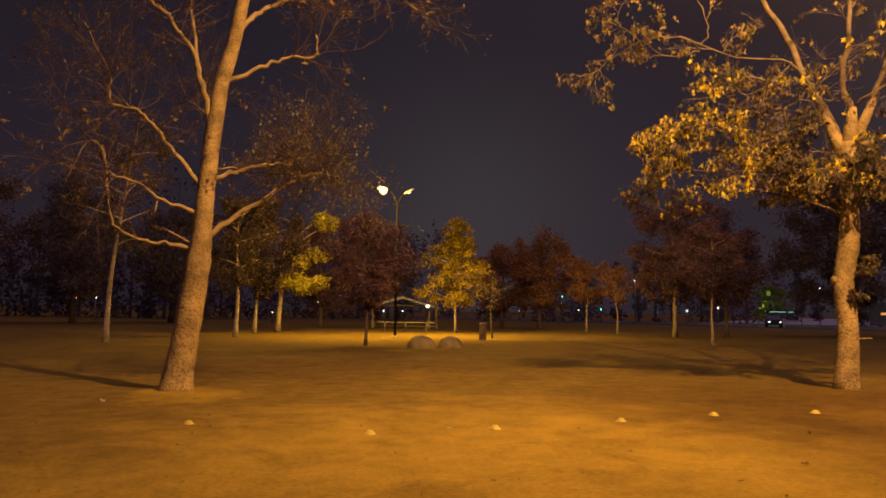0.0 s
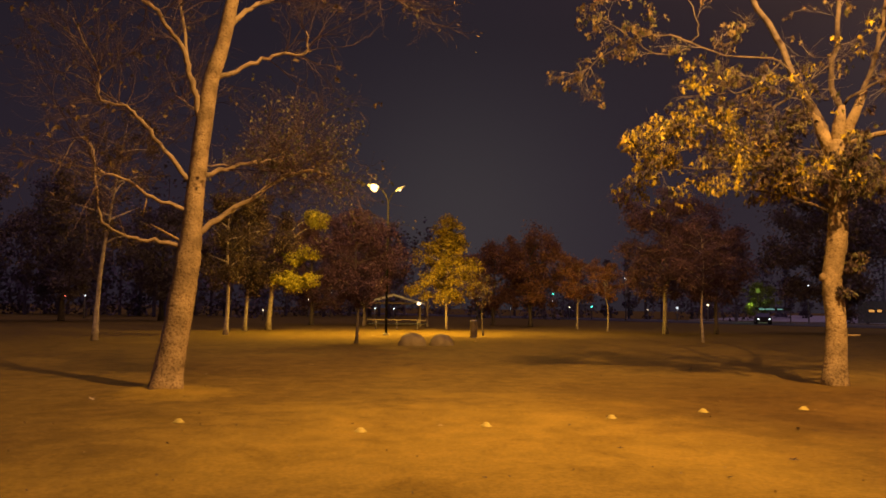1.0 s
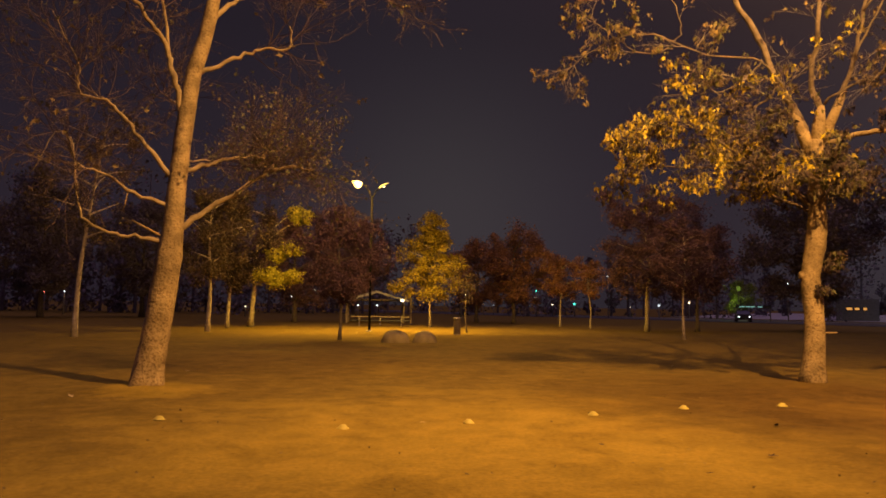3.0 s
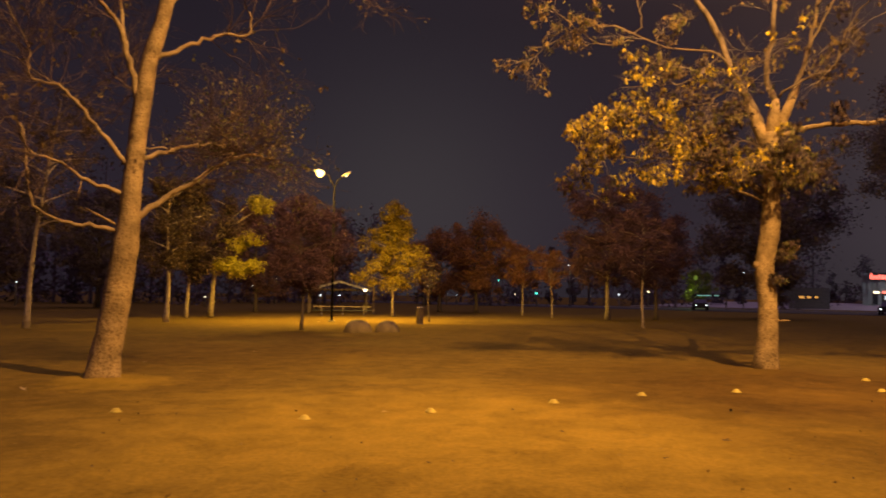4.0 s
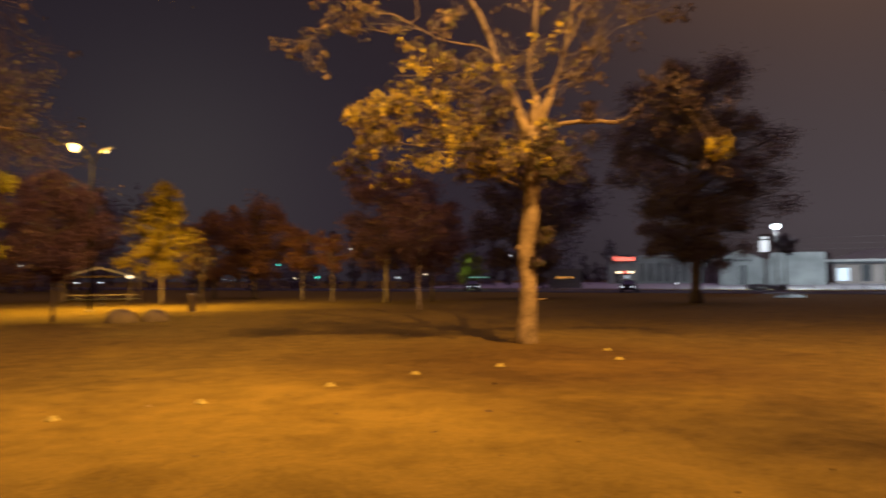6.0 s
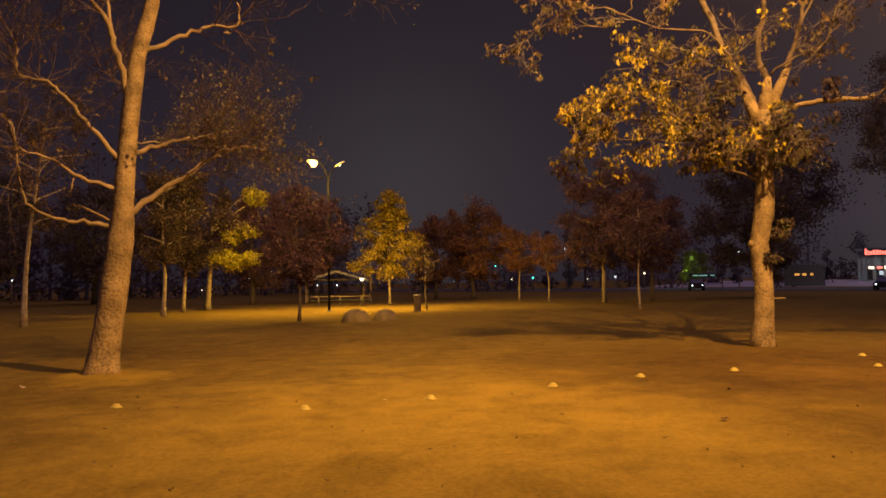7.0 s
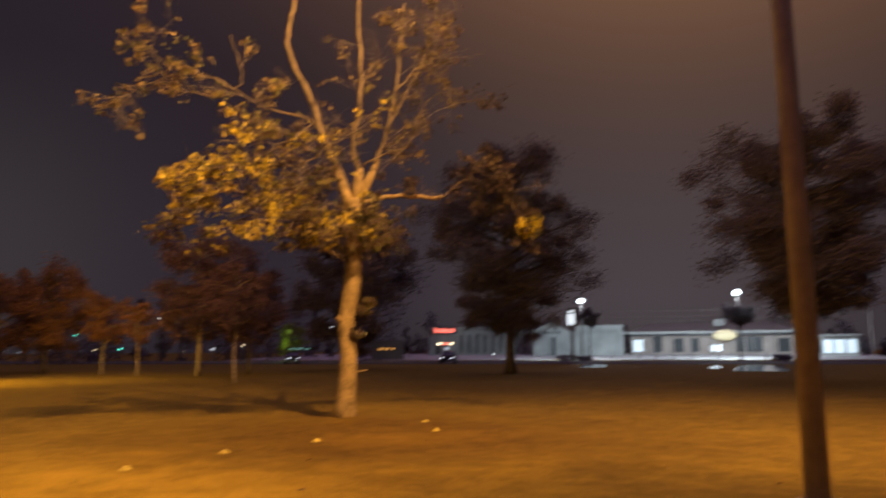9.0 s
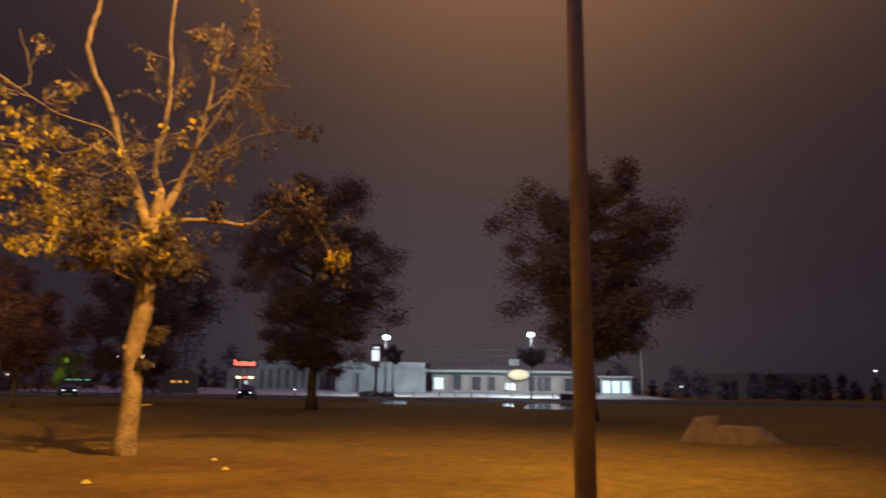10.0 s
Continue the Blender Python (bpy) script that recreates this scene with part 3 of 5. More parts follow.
# ---- the two plane trees on the lawn ----
def hero_tree(foot, label, trunk, trunk_r, limbs, seed, twig_rules, leaf_rules, stubs=(), flare=1.0, limb_bark=None, limb_r=0.88, bunch=(1, 1, 2, 3), twig_bark=None, lush=1.0):
    """A plane tree: trunk, each limb, a mesh of twigs and its leaves."""
    rng = random.Random(seed)
    tree = thing("plane_tree", foot, label, "tree", "plane trees on the lawn")
    line = smooth_line(trunk, 6)
    n = len(line) - 1
    radii = [np.interp(i / n, *trunk_r) for i in range(n + 1)]
    vs, fs = [], []
    add_tube(vs, fs, [Vector(p) for p in line], radii, 18, rng, 0.10)
    # root flare in a few buttresses
    for i, v in enumerate(vs[:18 * 7]):
        ring = i // 18
        a = 2 * math.pi * (i % 18) / 18
        push = flare * (0.10 + 0.07 * math.cos(4 * a + seed) + 0.04 * math.cos(7 * a)) * max(0.0, 1 - ring / 4) ** 2
        c = line[ring]
        d = Vector((v.x - c.x, v.y - c.y, 0)).normalized()
        vs[i] = v + d * push - Vector((0, 0, 0.12 if ring == 0 else 0))
    link_mesh("trunk", vs, fs, BARK, tree, "pale mottled flaking bark", smooth=True)
    for s_at, s_way, s_r in stubs:
        vs, fs = [], []
        a = Vector(s_at)
        add_tube(vs, fs, [a, a + Vector(s_way) * 0.6, a + Vector(s_way)], [s_r, s_r * 0.92, s_r * 0.5], 9, rng, 0.2)
        link_mesh("limb_stub", vs, fs, BARK, tree, smooth=True)
    lines, tips, sprays = [], [], []
    for pts, r0, r1, tw, lf, reach, own in limbs:
        l = smooth_line([Vector(p) for p in pts], 5)
        l = [p + Vector((rng.uniform(-1, 1), rng.uniform(-1, 1), rng.uniform(-1, 1))) * 0.030 for p in l]
        m = len(l) - 1
        vs, fs = [], []
        add_tube(vs, fs, l, [limb_r * (r0 + (r1 - r0) * (i / m) ** 0.5) for i in range(m + 1)], 10, rng, 0.28)
        link_mesh("limb", vs, fs, own or limb_bark or BARK, tree, smooth=True)
        sprays.append((l, tw, lf, reach))
    for l, tw, lf, reach in sprays:
        got = []
        for _ in range(int(tw * twig_rules["many"])):
            i = int(len(l) * (0.25 + 0.75 * rng.random() ** 0.7)) - 1
            i = max(1, min(i, len(l) - 1))
            w = (l[i] - l[i - 1]).normalized()
            w = (0.7 * w + Vector((rng.uniform(-1, 1), rng.uniform(-1, 1), rng.uniform(-0.6, 0.9)))).normalized()
            mark, tip_mark = len(lines), len(got)
            grow(rng, l[i], w, reach * rng.uniform(*twig_rules["length"]), twig_rules["radius"], twig_rules["depth"], lines, got, 0.32, twig_rules["lift"])
            if l[0].z > 3.0:  # nothing hangs below the crown's lower edge
                low = twig_rules["hang"]
                lines[mark:] = [q for q in lines[mark:] if min(p.z for p in q[0]) > low]
                got[tip_mark:] = [q for q in got[tip_mark:] if q.z > low + 0.12 * rng.random()]
            if lush < 1.0:  # some twigs keep their leaves, the others have shed most of them
                keep = 1.0 if rng.random() < lush else 0.12
                got[tip_mark:] = [q for q in got[tip_mark:] if rng.random() < keep]
        tips.append((got, lf))
    vs, fs = [], []
    for pts, rr in lines:
        add_tube(vs, fs, pts, rr, 3)
    tagged(link_mesh("twig_tangle", vs, fs, twig_bark or TWIG, tree), kind="stuff")
    bulk = {}
    singles = []
    for got, (share, size, mats, droop) in tips:
        for q in got:
            if rng.random() < share:
                mat = rng.choice(mats)
                for _ in range(rng.choice(bunch)):
                    place = q + Vector((rng.uniform(-1, 1), rng.uniform(-1, 1), rng.uniform(-1.4, 0.3))) * 0.10
                    mat = mat if rng.random() < 0.6 else rng.choice(mats)
                    (singles if rng.random() < leaf_rules else bulk.setdefault(mat, [])).append((place, size * rng.uniform(0.6, 1.15), droop, mat))
    for mat, got in bulk.items():
        vs, fs = [], []
        for place, size, droop, _ in got:
            add_leaf(vs, fs, place, size, rng, True, droop)
        tagged(link_mesh("foliage", vs, fs, mat, tree), kind="stuff")
    return tree, singles, rng


def single_leaves(tree, singles, rng, most=300):
    """The leaves that stand out, each an object on one of a few shared meshes."""
    shapes = {}
    for place, size, droop, mat in singles[:most]:
        key = (mat, rng.randrange(4))
        if key not in shapes:
            vs, fs = [], []
            add_leaf(vs, fs, Vector((0, 0, 0)), 1.0, rng, True, droop)
            me = bpy.data.meshes.new("leaf")
            me.from_pydata(vs, [], fs)
            me.materials.append(mat)
            shapes[key] = me
        ob = new("leaf", shapes[key])
        ob.parent, ob.location, ob.scale = tree, place, (size, size, size)
        ob.rotation_euler = (rng.uniform(-0.5, 0.5), rng.uniform(-0.5, 0.5), rng.uniform(0, 6.3))


def limb(store, line, r0, r1, twigs, leaves, reach=1.0, bark=None):
    """One limb: its bends from the trunk outwards, its radii, its twigs, their leaves and their length."""
    store.append((line, r0, r1, twigs, leaves, reach, bark))


few = (0.06, 0.09, (LEAF_OLIVE, LEAF_BROWN, LEAF_DULL), 0.3)
some = (0.26, 0.068, (LEAF_OLIVE, LEAF_OLIVE, LEAF_OLIVE, LEAF_DULL), 0.3)
bare = (0.04, 0.12, (LEAF_DULL,), 0.3)
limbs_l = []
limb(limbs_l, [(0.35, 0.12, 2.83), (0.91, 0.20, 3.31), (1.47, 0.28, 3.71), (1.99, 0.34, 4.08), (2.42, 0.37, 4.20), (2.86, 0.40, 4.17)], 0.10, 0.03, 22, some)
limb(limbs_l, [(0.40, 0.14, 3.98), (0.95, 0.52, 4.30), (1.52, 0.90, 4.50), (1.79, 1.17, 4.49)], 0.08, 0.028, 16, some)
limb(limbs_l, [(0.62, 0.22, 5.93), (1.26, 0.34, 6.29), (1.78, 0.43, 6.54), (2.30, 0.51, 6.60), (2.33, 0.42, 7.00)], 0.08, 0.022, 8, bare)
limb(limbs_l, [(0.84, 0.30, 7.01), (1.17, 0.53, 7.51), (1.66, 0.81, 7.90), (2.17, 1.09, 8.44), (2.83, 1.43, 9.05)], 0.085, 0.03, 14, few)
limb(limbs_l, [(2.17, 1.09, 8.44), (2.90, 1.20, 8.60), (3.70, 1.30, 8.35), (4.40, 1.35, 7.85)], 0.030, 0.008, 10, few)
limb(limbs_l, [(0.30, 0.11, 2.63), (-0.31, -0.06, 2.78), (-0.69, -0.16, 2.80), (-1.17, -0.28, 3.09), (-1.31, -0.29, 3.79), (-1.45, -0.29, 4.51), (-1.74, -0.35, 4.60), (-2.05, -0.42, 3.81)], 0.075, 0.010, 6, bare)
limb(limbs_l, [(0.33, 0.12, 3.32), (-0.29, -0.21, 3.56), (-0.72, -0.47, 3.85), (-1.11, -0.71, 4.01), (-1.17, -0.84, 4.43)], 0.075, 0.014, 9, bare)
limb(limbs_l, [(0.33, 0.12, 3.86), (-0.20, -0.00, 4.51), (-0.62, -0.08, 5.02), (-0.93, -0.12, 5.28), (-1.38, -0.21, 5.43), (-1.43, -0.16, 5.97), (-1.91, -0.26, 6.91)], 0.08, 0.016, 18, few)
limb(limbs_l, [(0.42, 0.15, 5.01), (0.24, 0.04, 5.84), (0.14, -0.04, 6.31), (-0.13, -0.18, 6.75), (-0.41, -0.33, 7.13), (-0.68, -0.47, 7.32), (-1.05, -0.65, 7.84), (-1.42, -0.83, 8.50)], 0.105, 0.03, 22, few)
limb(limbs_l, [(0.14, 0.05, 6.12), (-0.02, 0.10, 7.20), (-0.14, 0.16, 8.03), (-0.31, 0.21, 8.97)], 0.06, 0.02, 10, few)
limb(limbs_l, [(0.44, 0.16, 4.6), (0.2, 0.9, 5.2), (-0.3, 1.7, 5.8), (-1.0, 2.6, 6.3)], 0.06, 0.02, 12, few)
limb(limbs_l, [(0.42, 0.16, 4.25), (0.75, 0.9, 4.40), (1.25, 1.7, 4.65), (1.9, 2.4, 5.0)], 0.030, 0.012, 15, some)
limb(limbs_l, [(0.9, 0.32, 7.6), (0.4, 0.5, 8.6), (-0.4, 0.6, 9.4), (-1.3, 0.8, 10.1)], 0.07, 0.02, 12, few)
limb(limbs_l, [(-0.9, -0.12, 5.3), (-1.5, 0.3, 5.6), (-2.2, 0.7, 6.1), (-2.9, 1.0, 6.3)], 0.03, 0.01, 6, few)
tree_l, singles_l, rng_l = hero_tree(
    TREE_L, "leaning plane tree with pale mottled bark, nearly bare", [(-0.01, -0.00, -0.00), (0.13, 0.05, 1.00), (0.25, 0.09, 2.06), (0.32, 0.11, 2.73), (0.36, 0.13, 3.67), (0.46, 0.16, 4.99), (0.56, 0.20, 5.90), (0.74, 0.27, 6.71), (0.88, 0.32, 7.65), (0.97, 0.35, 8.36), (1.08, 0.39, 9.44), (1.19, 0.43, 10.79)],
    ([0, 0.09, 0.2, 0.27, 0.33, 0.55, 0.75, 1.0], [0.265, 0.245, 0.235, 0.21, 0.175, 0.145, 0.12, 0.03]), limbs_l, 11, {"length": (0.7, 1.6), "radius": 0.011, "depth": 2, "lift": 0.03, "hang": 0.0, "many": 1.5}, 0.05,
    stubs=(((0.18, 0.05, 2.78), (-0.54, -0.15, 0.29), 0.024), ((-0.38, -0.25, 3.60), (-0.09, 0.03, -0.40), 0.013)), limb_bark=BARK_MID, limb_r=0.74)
single_leaves(tree_l, singles_l, rng_l, 150)

GOLD = (LEAF_GOLD, LEAF_GOLD, LEAF_GOLD, LEAF_BROWN, LEAF_OLIVE)
full = (0.34, 0.118, GOLD, 0.85)
thick = (0.36, 0.118, (LEAF_GOLD, LEAF_GOLD, LEAF_OLIVE, LEAF_BROWN, LEAF_DULL), 0.85)
thin = (0.13, 0.13, (LEAF_DULL, LEAF_DULL, LEAF_BROWN, LEAF_OLIVE), 0.7)
airy = (0.19, 0.11, (LEAF_DULL, LEAF_DULL, LEAF_BROWN, LEAF_OLIVE), 0.75)
# darker leaf colours paint the dim right side and the shaded inner crown
tipped = (0.22, 0.13, (LEAF_BROWN, LEAF_DIM, LEAF_DIM), 0.7)
dim = (0.20, 0.115, (LEAF_BROWN, LEAF_DIM, LEAF_BROWN, LEAF_DULL), 0.7)
hang = (0.42, 0.12, (LEAF_OLIVE, LEAF_BROWN, LEAF_DIM), 0.8)
dull = (0.34, 0.12, (LEAF_OLIVE, LEAF_BROWN, LEAF_DIM, LEAF_BROWN), 0.6)
tuft = (0.40, 0.10, (LEAF_BROWN, LEAF_DIM, LEAF_OLIVE), 0.8)
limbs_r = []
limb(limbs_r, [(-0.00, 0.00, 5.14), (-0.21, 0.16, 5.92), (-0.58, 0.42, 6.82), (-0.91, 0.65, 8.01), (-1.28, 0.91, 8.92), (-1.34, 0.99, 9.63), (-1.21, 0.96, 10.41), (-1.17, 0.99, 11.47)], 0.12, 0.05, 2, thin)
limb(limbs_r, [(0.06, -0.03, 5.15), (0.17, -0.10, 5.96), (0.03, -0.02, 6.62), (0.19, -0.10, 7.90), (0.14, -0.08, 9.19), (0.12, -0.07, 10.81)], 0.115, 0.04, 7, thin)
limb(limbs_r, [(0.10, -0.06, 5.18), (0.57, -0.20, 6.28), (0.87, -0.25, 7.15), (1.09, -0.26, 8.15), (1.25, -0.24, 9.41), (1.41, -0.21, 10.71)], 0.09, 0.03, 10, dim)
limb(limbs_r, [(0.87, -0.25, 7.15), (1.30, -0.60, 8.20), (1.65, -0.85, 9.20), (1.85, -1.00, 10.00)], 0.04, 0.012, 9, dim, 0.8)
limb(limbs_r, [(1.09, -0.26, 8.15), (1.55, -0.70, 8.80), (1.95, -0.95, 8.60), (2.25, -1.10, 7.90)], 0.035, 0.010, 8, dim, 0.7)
# lit stretch in pale trunk bark; the next limb goes on in shade colour
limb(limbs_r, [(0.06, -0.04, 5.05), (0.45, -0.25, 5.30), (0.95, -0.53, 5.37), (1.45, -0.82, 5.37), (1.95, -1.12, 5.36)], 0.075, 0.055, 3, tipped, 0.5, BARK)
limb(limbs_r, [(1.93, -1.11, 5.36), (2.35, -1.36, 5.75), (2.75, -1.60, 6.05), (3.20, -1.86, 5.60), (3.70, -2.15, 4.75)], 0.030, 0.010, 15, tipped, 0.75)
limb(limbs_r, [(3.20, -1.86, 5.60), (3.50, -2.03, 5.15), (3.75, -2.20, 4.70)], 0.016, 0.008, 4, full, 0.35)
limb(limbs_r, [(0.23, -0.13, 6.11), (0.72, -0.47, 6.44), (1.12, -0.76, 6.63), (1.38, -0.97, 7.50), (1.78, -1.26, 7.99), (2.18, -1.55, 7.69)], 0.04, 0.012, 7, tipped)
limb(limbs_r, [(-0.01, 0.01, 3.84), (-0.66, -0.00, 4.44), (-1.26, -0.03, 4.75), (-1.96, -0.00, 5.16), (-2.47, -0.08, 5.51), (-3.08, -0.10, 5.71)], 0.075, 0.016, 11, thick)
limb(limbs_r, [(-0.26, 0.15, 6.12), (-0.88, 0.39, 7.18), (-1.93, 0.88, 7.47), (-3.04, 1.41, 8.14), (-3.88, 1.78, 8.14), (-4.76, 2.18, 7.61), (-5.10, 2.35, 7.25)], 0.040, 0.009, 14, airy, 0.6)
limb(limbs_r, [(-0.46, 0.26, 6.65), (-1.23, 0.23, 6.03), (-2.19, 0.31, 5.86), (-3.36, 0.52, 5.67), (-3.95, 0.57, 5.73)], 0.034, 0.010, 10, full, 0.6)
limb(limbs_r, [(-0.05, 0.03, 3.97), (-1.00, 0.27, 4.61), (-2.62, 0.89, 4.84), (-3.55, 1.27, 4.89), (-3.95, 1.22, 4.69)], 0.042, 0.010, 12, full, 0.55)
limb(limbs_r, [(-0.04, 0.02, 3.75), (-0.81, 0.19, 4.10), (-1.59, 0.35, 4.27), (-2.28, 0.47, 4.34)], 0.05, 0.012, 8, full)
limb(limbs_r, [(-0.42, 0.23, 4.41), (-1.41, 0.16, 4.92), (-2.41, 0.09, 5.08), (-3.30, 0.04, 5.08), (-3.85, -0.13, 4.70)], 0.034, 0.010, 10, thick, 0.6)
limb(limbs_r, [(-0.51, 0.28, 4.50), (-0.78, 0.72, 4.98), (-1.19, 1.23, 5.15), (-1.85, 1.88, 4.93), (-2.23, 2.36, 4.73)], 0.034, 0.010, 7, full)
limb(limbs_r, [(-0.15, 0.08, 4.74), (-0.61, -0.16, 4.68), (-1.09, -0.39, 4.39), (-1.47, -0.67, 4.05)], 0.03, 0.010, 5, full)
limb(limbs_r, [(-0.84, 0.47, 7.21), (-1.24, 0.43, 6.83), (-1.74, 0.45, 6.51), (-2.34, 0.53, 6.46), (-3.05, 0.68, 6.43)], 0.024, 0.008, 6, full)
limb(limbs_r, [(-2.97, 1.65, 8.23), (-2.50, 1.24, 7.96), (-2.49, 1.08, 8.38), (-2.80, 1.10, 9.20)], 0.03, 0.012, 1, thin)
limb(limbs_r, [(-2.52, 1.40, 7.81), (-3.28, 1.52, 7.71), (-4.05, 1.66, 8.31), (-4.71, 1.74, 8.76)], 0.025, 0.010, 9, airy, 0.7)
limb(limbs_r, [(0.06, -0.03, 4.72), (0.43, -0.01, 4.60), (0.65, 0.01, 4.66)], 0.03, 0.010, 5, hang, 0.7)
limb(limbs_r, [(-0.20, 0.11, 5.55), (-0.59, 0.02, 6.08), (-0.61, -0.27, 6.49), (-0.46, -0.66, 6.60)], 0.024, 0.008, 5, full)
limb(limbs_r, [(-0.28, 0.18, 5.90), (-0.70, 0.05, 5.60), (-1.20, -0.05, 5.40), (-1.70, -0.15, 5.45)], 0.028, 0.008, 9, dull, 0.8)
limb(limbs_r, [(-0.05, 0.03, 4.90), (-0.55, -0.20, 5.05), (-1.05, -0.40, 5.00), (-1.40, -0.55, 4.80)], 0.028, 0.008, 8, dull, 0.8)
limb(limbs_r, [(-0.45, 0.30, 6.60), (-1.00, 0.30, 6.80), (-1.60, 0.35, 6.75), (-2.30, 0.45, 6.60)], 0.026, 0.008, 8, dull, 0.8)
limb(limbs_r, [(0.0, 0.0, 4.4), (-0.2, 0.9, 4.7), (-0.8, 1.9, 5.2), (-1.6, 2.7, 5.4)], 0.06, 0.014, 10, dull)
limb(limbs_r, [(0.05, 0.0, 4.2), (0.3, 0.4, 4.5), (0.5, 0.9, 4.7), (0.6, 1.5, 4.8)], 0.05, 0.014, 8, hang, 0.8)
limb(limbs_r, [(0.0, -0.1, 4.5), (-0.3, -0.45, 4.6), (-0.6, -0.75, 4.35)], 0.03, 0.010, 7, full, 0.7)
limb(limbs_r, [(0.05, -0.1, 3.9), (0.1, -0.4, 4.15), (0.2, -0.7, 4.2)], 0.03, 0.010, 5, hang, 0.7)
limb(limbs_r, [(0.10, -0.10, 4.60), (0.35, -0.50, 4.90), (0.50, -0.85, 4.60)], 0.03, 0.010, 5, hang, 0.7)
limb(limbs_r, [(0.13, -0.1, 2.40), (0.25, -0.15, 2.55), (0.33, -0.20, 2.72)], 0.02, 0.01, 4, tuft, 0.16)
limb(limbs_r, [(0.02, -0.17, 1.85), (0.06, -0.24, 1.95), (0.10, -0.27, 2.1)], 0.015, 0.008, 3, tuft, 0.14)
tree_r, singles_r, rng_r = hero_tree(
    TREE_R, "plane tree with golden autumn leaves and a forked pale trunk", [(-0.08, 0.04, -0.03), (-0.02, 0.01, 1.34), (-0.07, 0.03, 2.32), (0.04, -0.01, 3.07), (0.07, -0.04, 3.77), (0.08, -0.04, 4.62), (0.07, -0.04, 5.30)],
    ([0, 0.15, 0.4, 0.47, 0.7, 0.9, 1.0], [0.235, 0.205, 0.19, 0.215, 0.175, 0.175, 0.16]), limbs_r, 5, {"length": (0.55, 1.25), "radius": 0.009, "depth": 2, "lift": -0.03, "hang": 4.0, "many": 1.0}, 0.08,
    stubs=(((-0.10, 0.05, 2.36), (-0.20, 0.02, -0.02), 0.13), ((0.12, -0.08, 1.12), (0.24, -0.13, 0.02), 0.022), ((0.01, 0.0, 4.95), (-0.26, 0.18, 1.0), 0.150), ((0.06, -0.03, 5.0), (0.12, -0.08, 1.05), 0.145), ((0.09, -0.05, 5.0), (0.55, -0.17, 1.35), 0.118)), flare=0.4, limb_bark=BARK_SHADED, bunch=(2, 3, 4, 5), twig_bark=TWIG_PALE, lush=0.6)
single_leaves(tree_r, singles_r, rng_r, 300)


# ---- the other trees of the park ----
def park_tree(foot, tall, wide, clear, leaf_mat, label, seed, leaves=3600, size=0.20, bark=BARK_FAR, trunk_r=0.11, shape=1.0, limbs=13, group="trees of the park", tilt=(0, 0), gaps=0.35, name="tree", spread=0.62, lobes=()):
    """A tapered trunk, limbs that climb through the crown, and leaf clumps along them. shape: below 1 broad on top, above 1 pointed."""
    rng = random.Random(seed)
    leaves, size = int(3.2 * leaves), 0.56 * size
    tree = thing(name, foot, label, "tree", group)
    high = tall * 0.93

    def spine(h):
        """The trunk's middle at a height: upright at the foot, leaning further up."""
        f = max(0.0, h / high)
        return Vector((tilt[0] * f * f, tilt[1] * f * f, h))

    top = spine(high)
    line = smooth_line([spine(-0.05), spine(0.3 * high) + Vector((rng.uniform(-0.1, 0.1), rng.uniform(-0.1, 0.1), 0)), spine(0.65 * high) + Vector((rng.uniform(-0.2, 0.2), rng.uniform(-0.2, 0.2), 0)), top], 4)
    vs, fs = [], []
    n = len(line) - 1
    add_tube(vs, fs, line, [trunk_r * (1 - 0.9 * i / n) * (1.35 if i == 0 else 1) for i in range(n + 1)], 9, rng, 0.12)
    link_mesh("trunk", vs, fs, bark, tree, smooth=True)
    clumps = []
    for k in range(limbs):
        h = clear + (tall * 0.9 - clear) * ((k + rng.random()) / limbs)
        f = (h - clear) / (tall - clear)
        reach = wide * (0.08 + 0.92 * (1 - f) ** 1.05) * rng.uniform(0.8, 1.1) if shape > 2 else wide * (math.sin(math.pi * min(1.0, max(0.04, f ** (1 / shape) * 0.92 + 0.08))) ** 0.7) * rng.uniform(0.7, 1.1)
        a = k * 2.4 + rng.uniform(-0.4, 0.4)
        base = spine(max(clear, h - 0.18 * reach))
        tip = base + Vector((math.cos(a) * reach, math.sin(a) * reach, reach * rng.uniform(0.25, 0.6)))
        mid = base.lerp(tip, 0.5) + Vector((rng.uniform(-0.15, 0.15), rng.uniform(-0.15, 0.15), 0.1))
        vs, fs = [], []
        add_tube(vs, fs, smooth_line([base, mid, tip], 3), [trunk_r * 0.38 * (1 - 0.8 * i / 6) for i in range(7)], 5)
        link_mesh("limb", vs, fs, bark, tree)
        for _ in range(7):
            t = rng.uniform(0.3, 1.05)
            c = base.lerp(tip, t) + Vector((rng.gauss(0, 1), rng.gauss(0, 1), rng.gauss(0, 0.7))) * 0.13 * wide
            if rng.random() > gaps:
                clumps.append((c, rng.uniform(0.10, 0.24) * (0.35 * wide + 0.65 * reach)))
    if lobes:  # a crown in a few heavy sprays, set to fit the camera's view
        clumps = []
        for lx, ly, lz, lr in lobes:
            tip, base = Vector((lx, ly, lz)), spine(max(clear, 0.75 * lz - 0.3))
            vs, fs = [], []
            add_tube(vs, fs, smooth_line([base, base.lerp(tip, 0.5) + Vector((0, 0, 0.25)), tip], 3), [trunk_r * 0.35 * (1 - 0.8 * i / 6) for i in range(7)], 5)
            link_mesh("limb", vs, fs, bark, tree)
            for _ in range(9):
                clumps.append((tip + Vector((rng.uniform(-1, 1), rng.uniform(-1, 1), rng.uniform(-0.5, 0.5))) * lr, rng.uniform(0.3, 0.55) * lr))
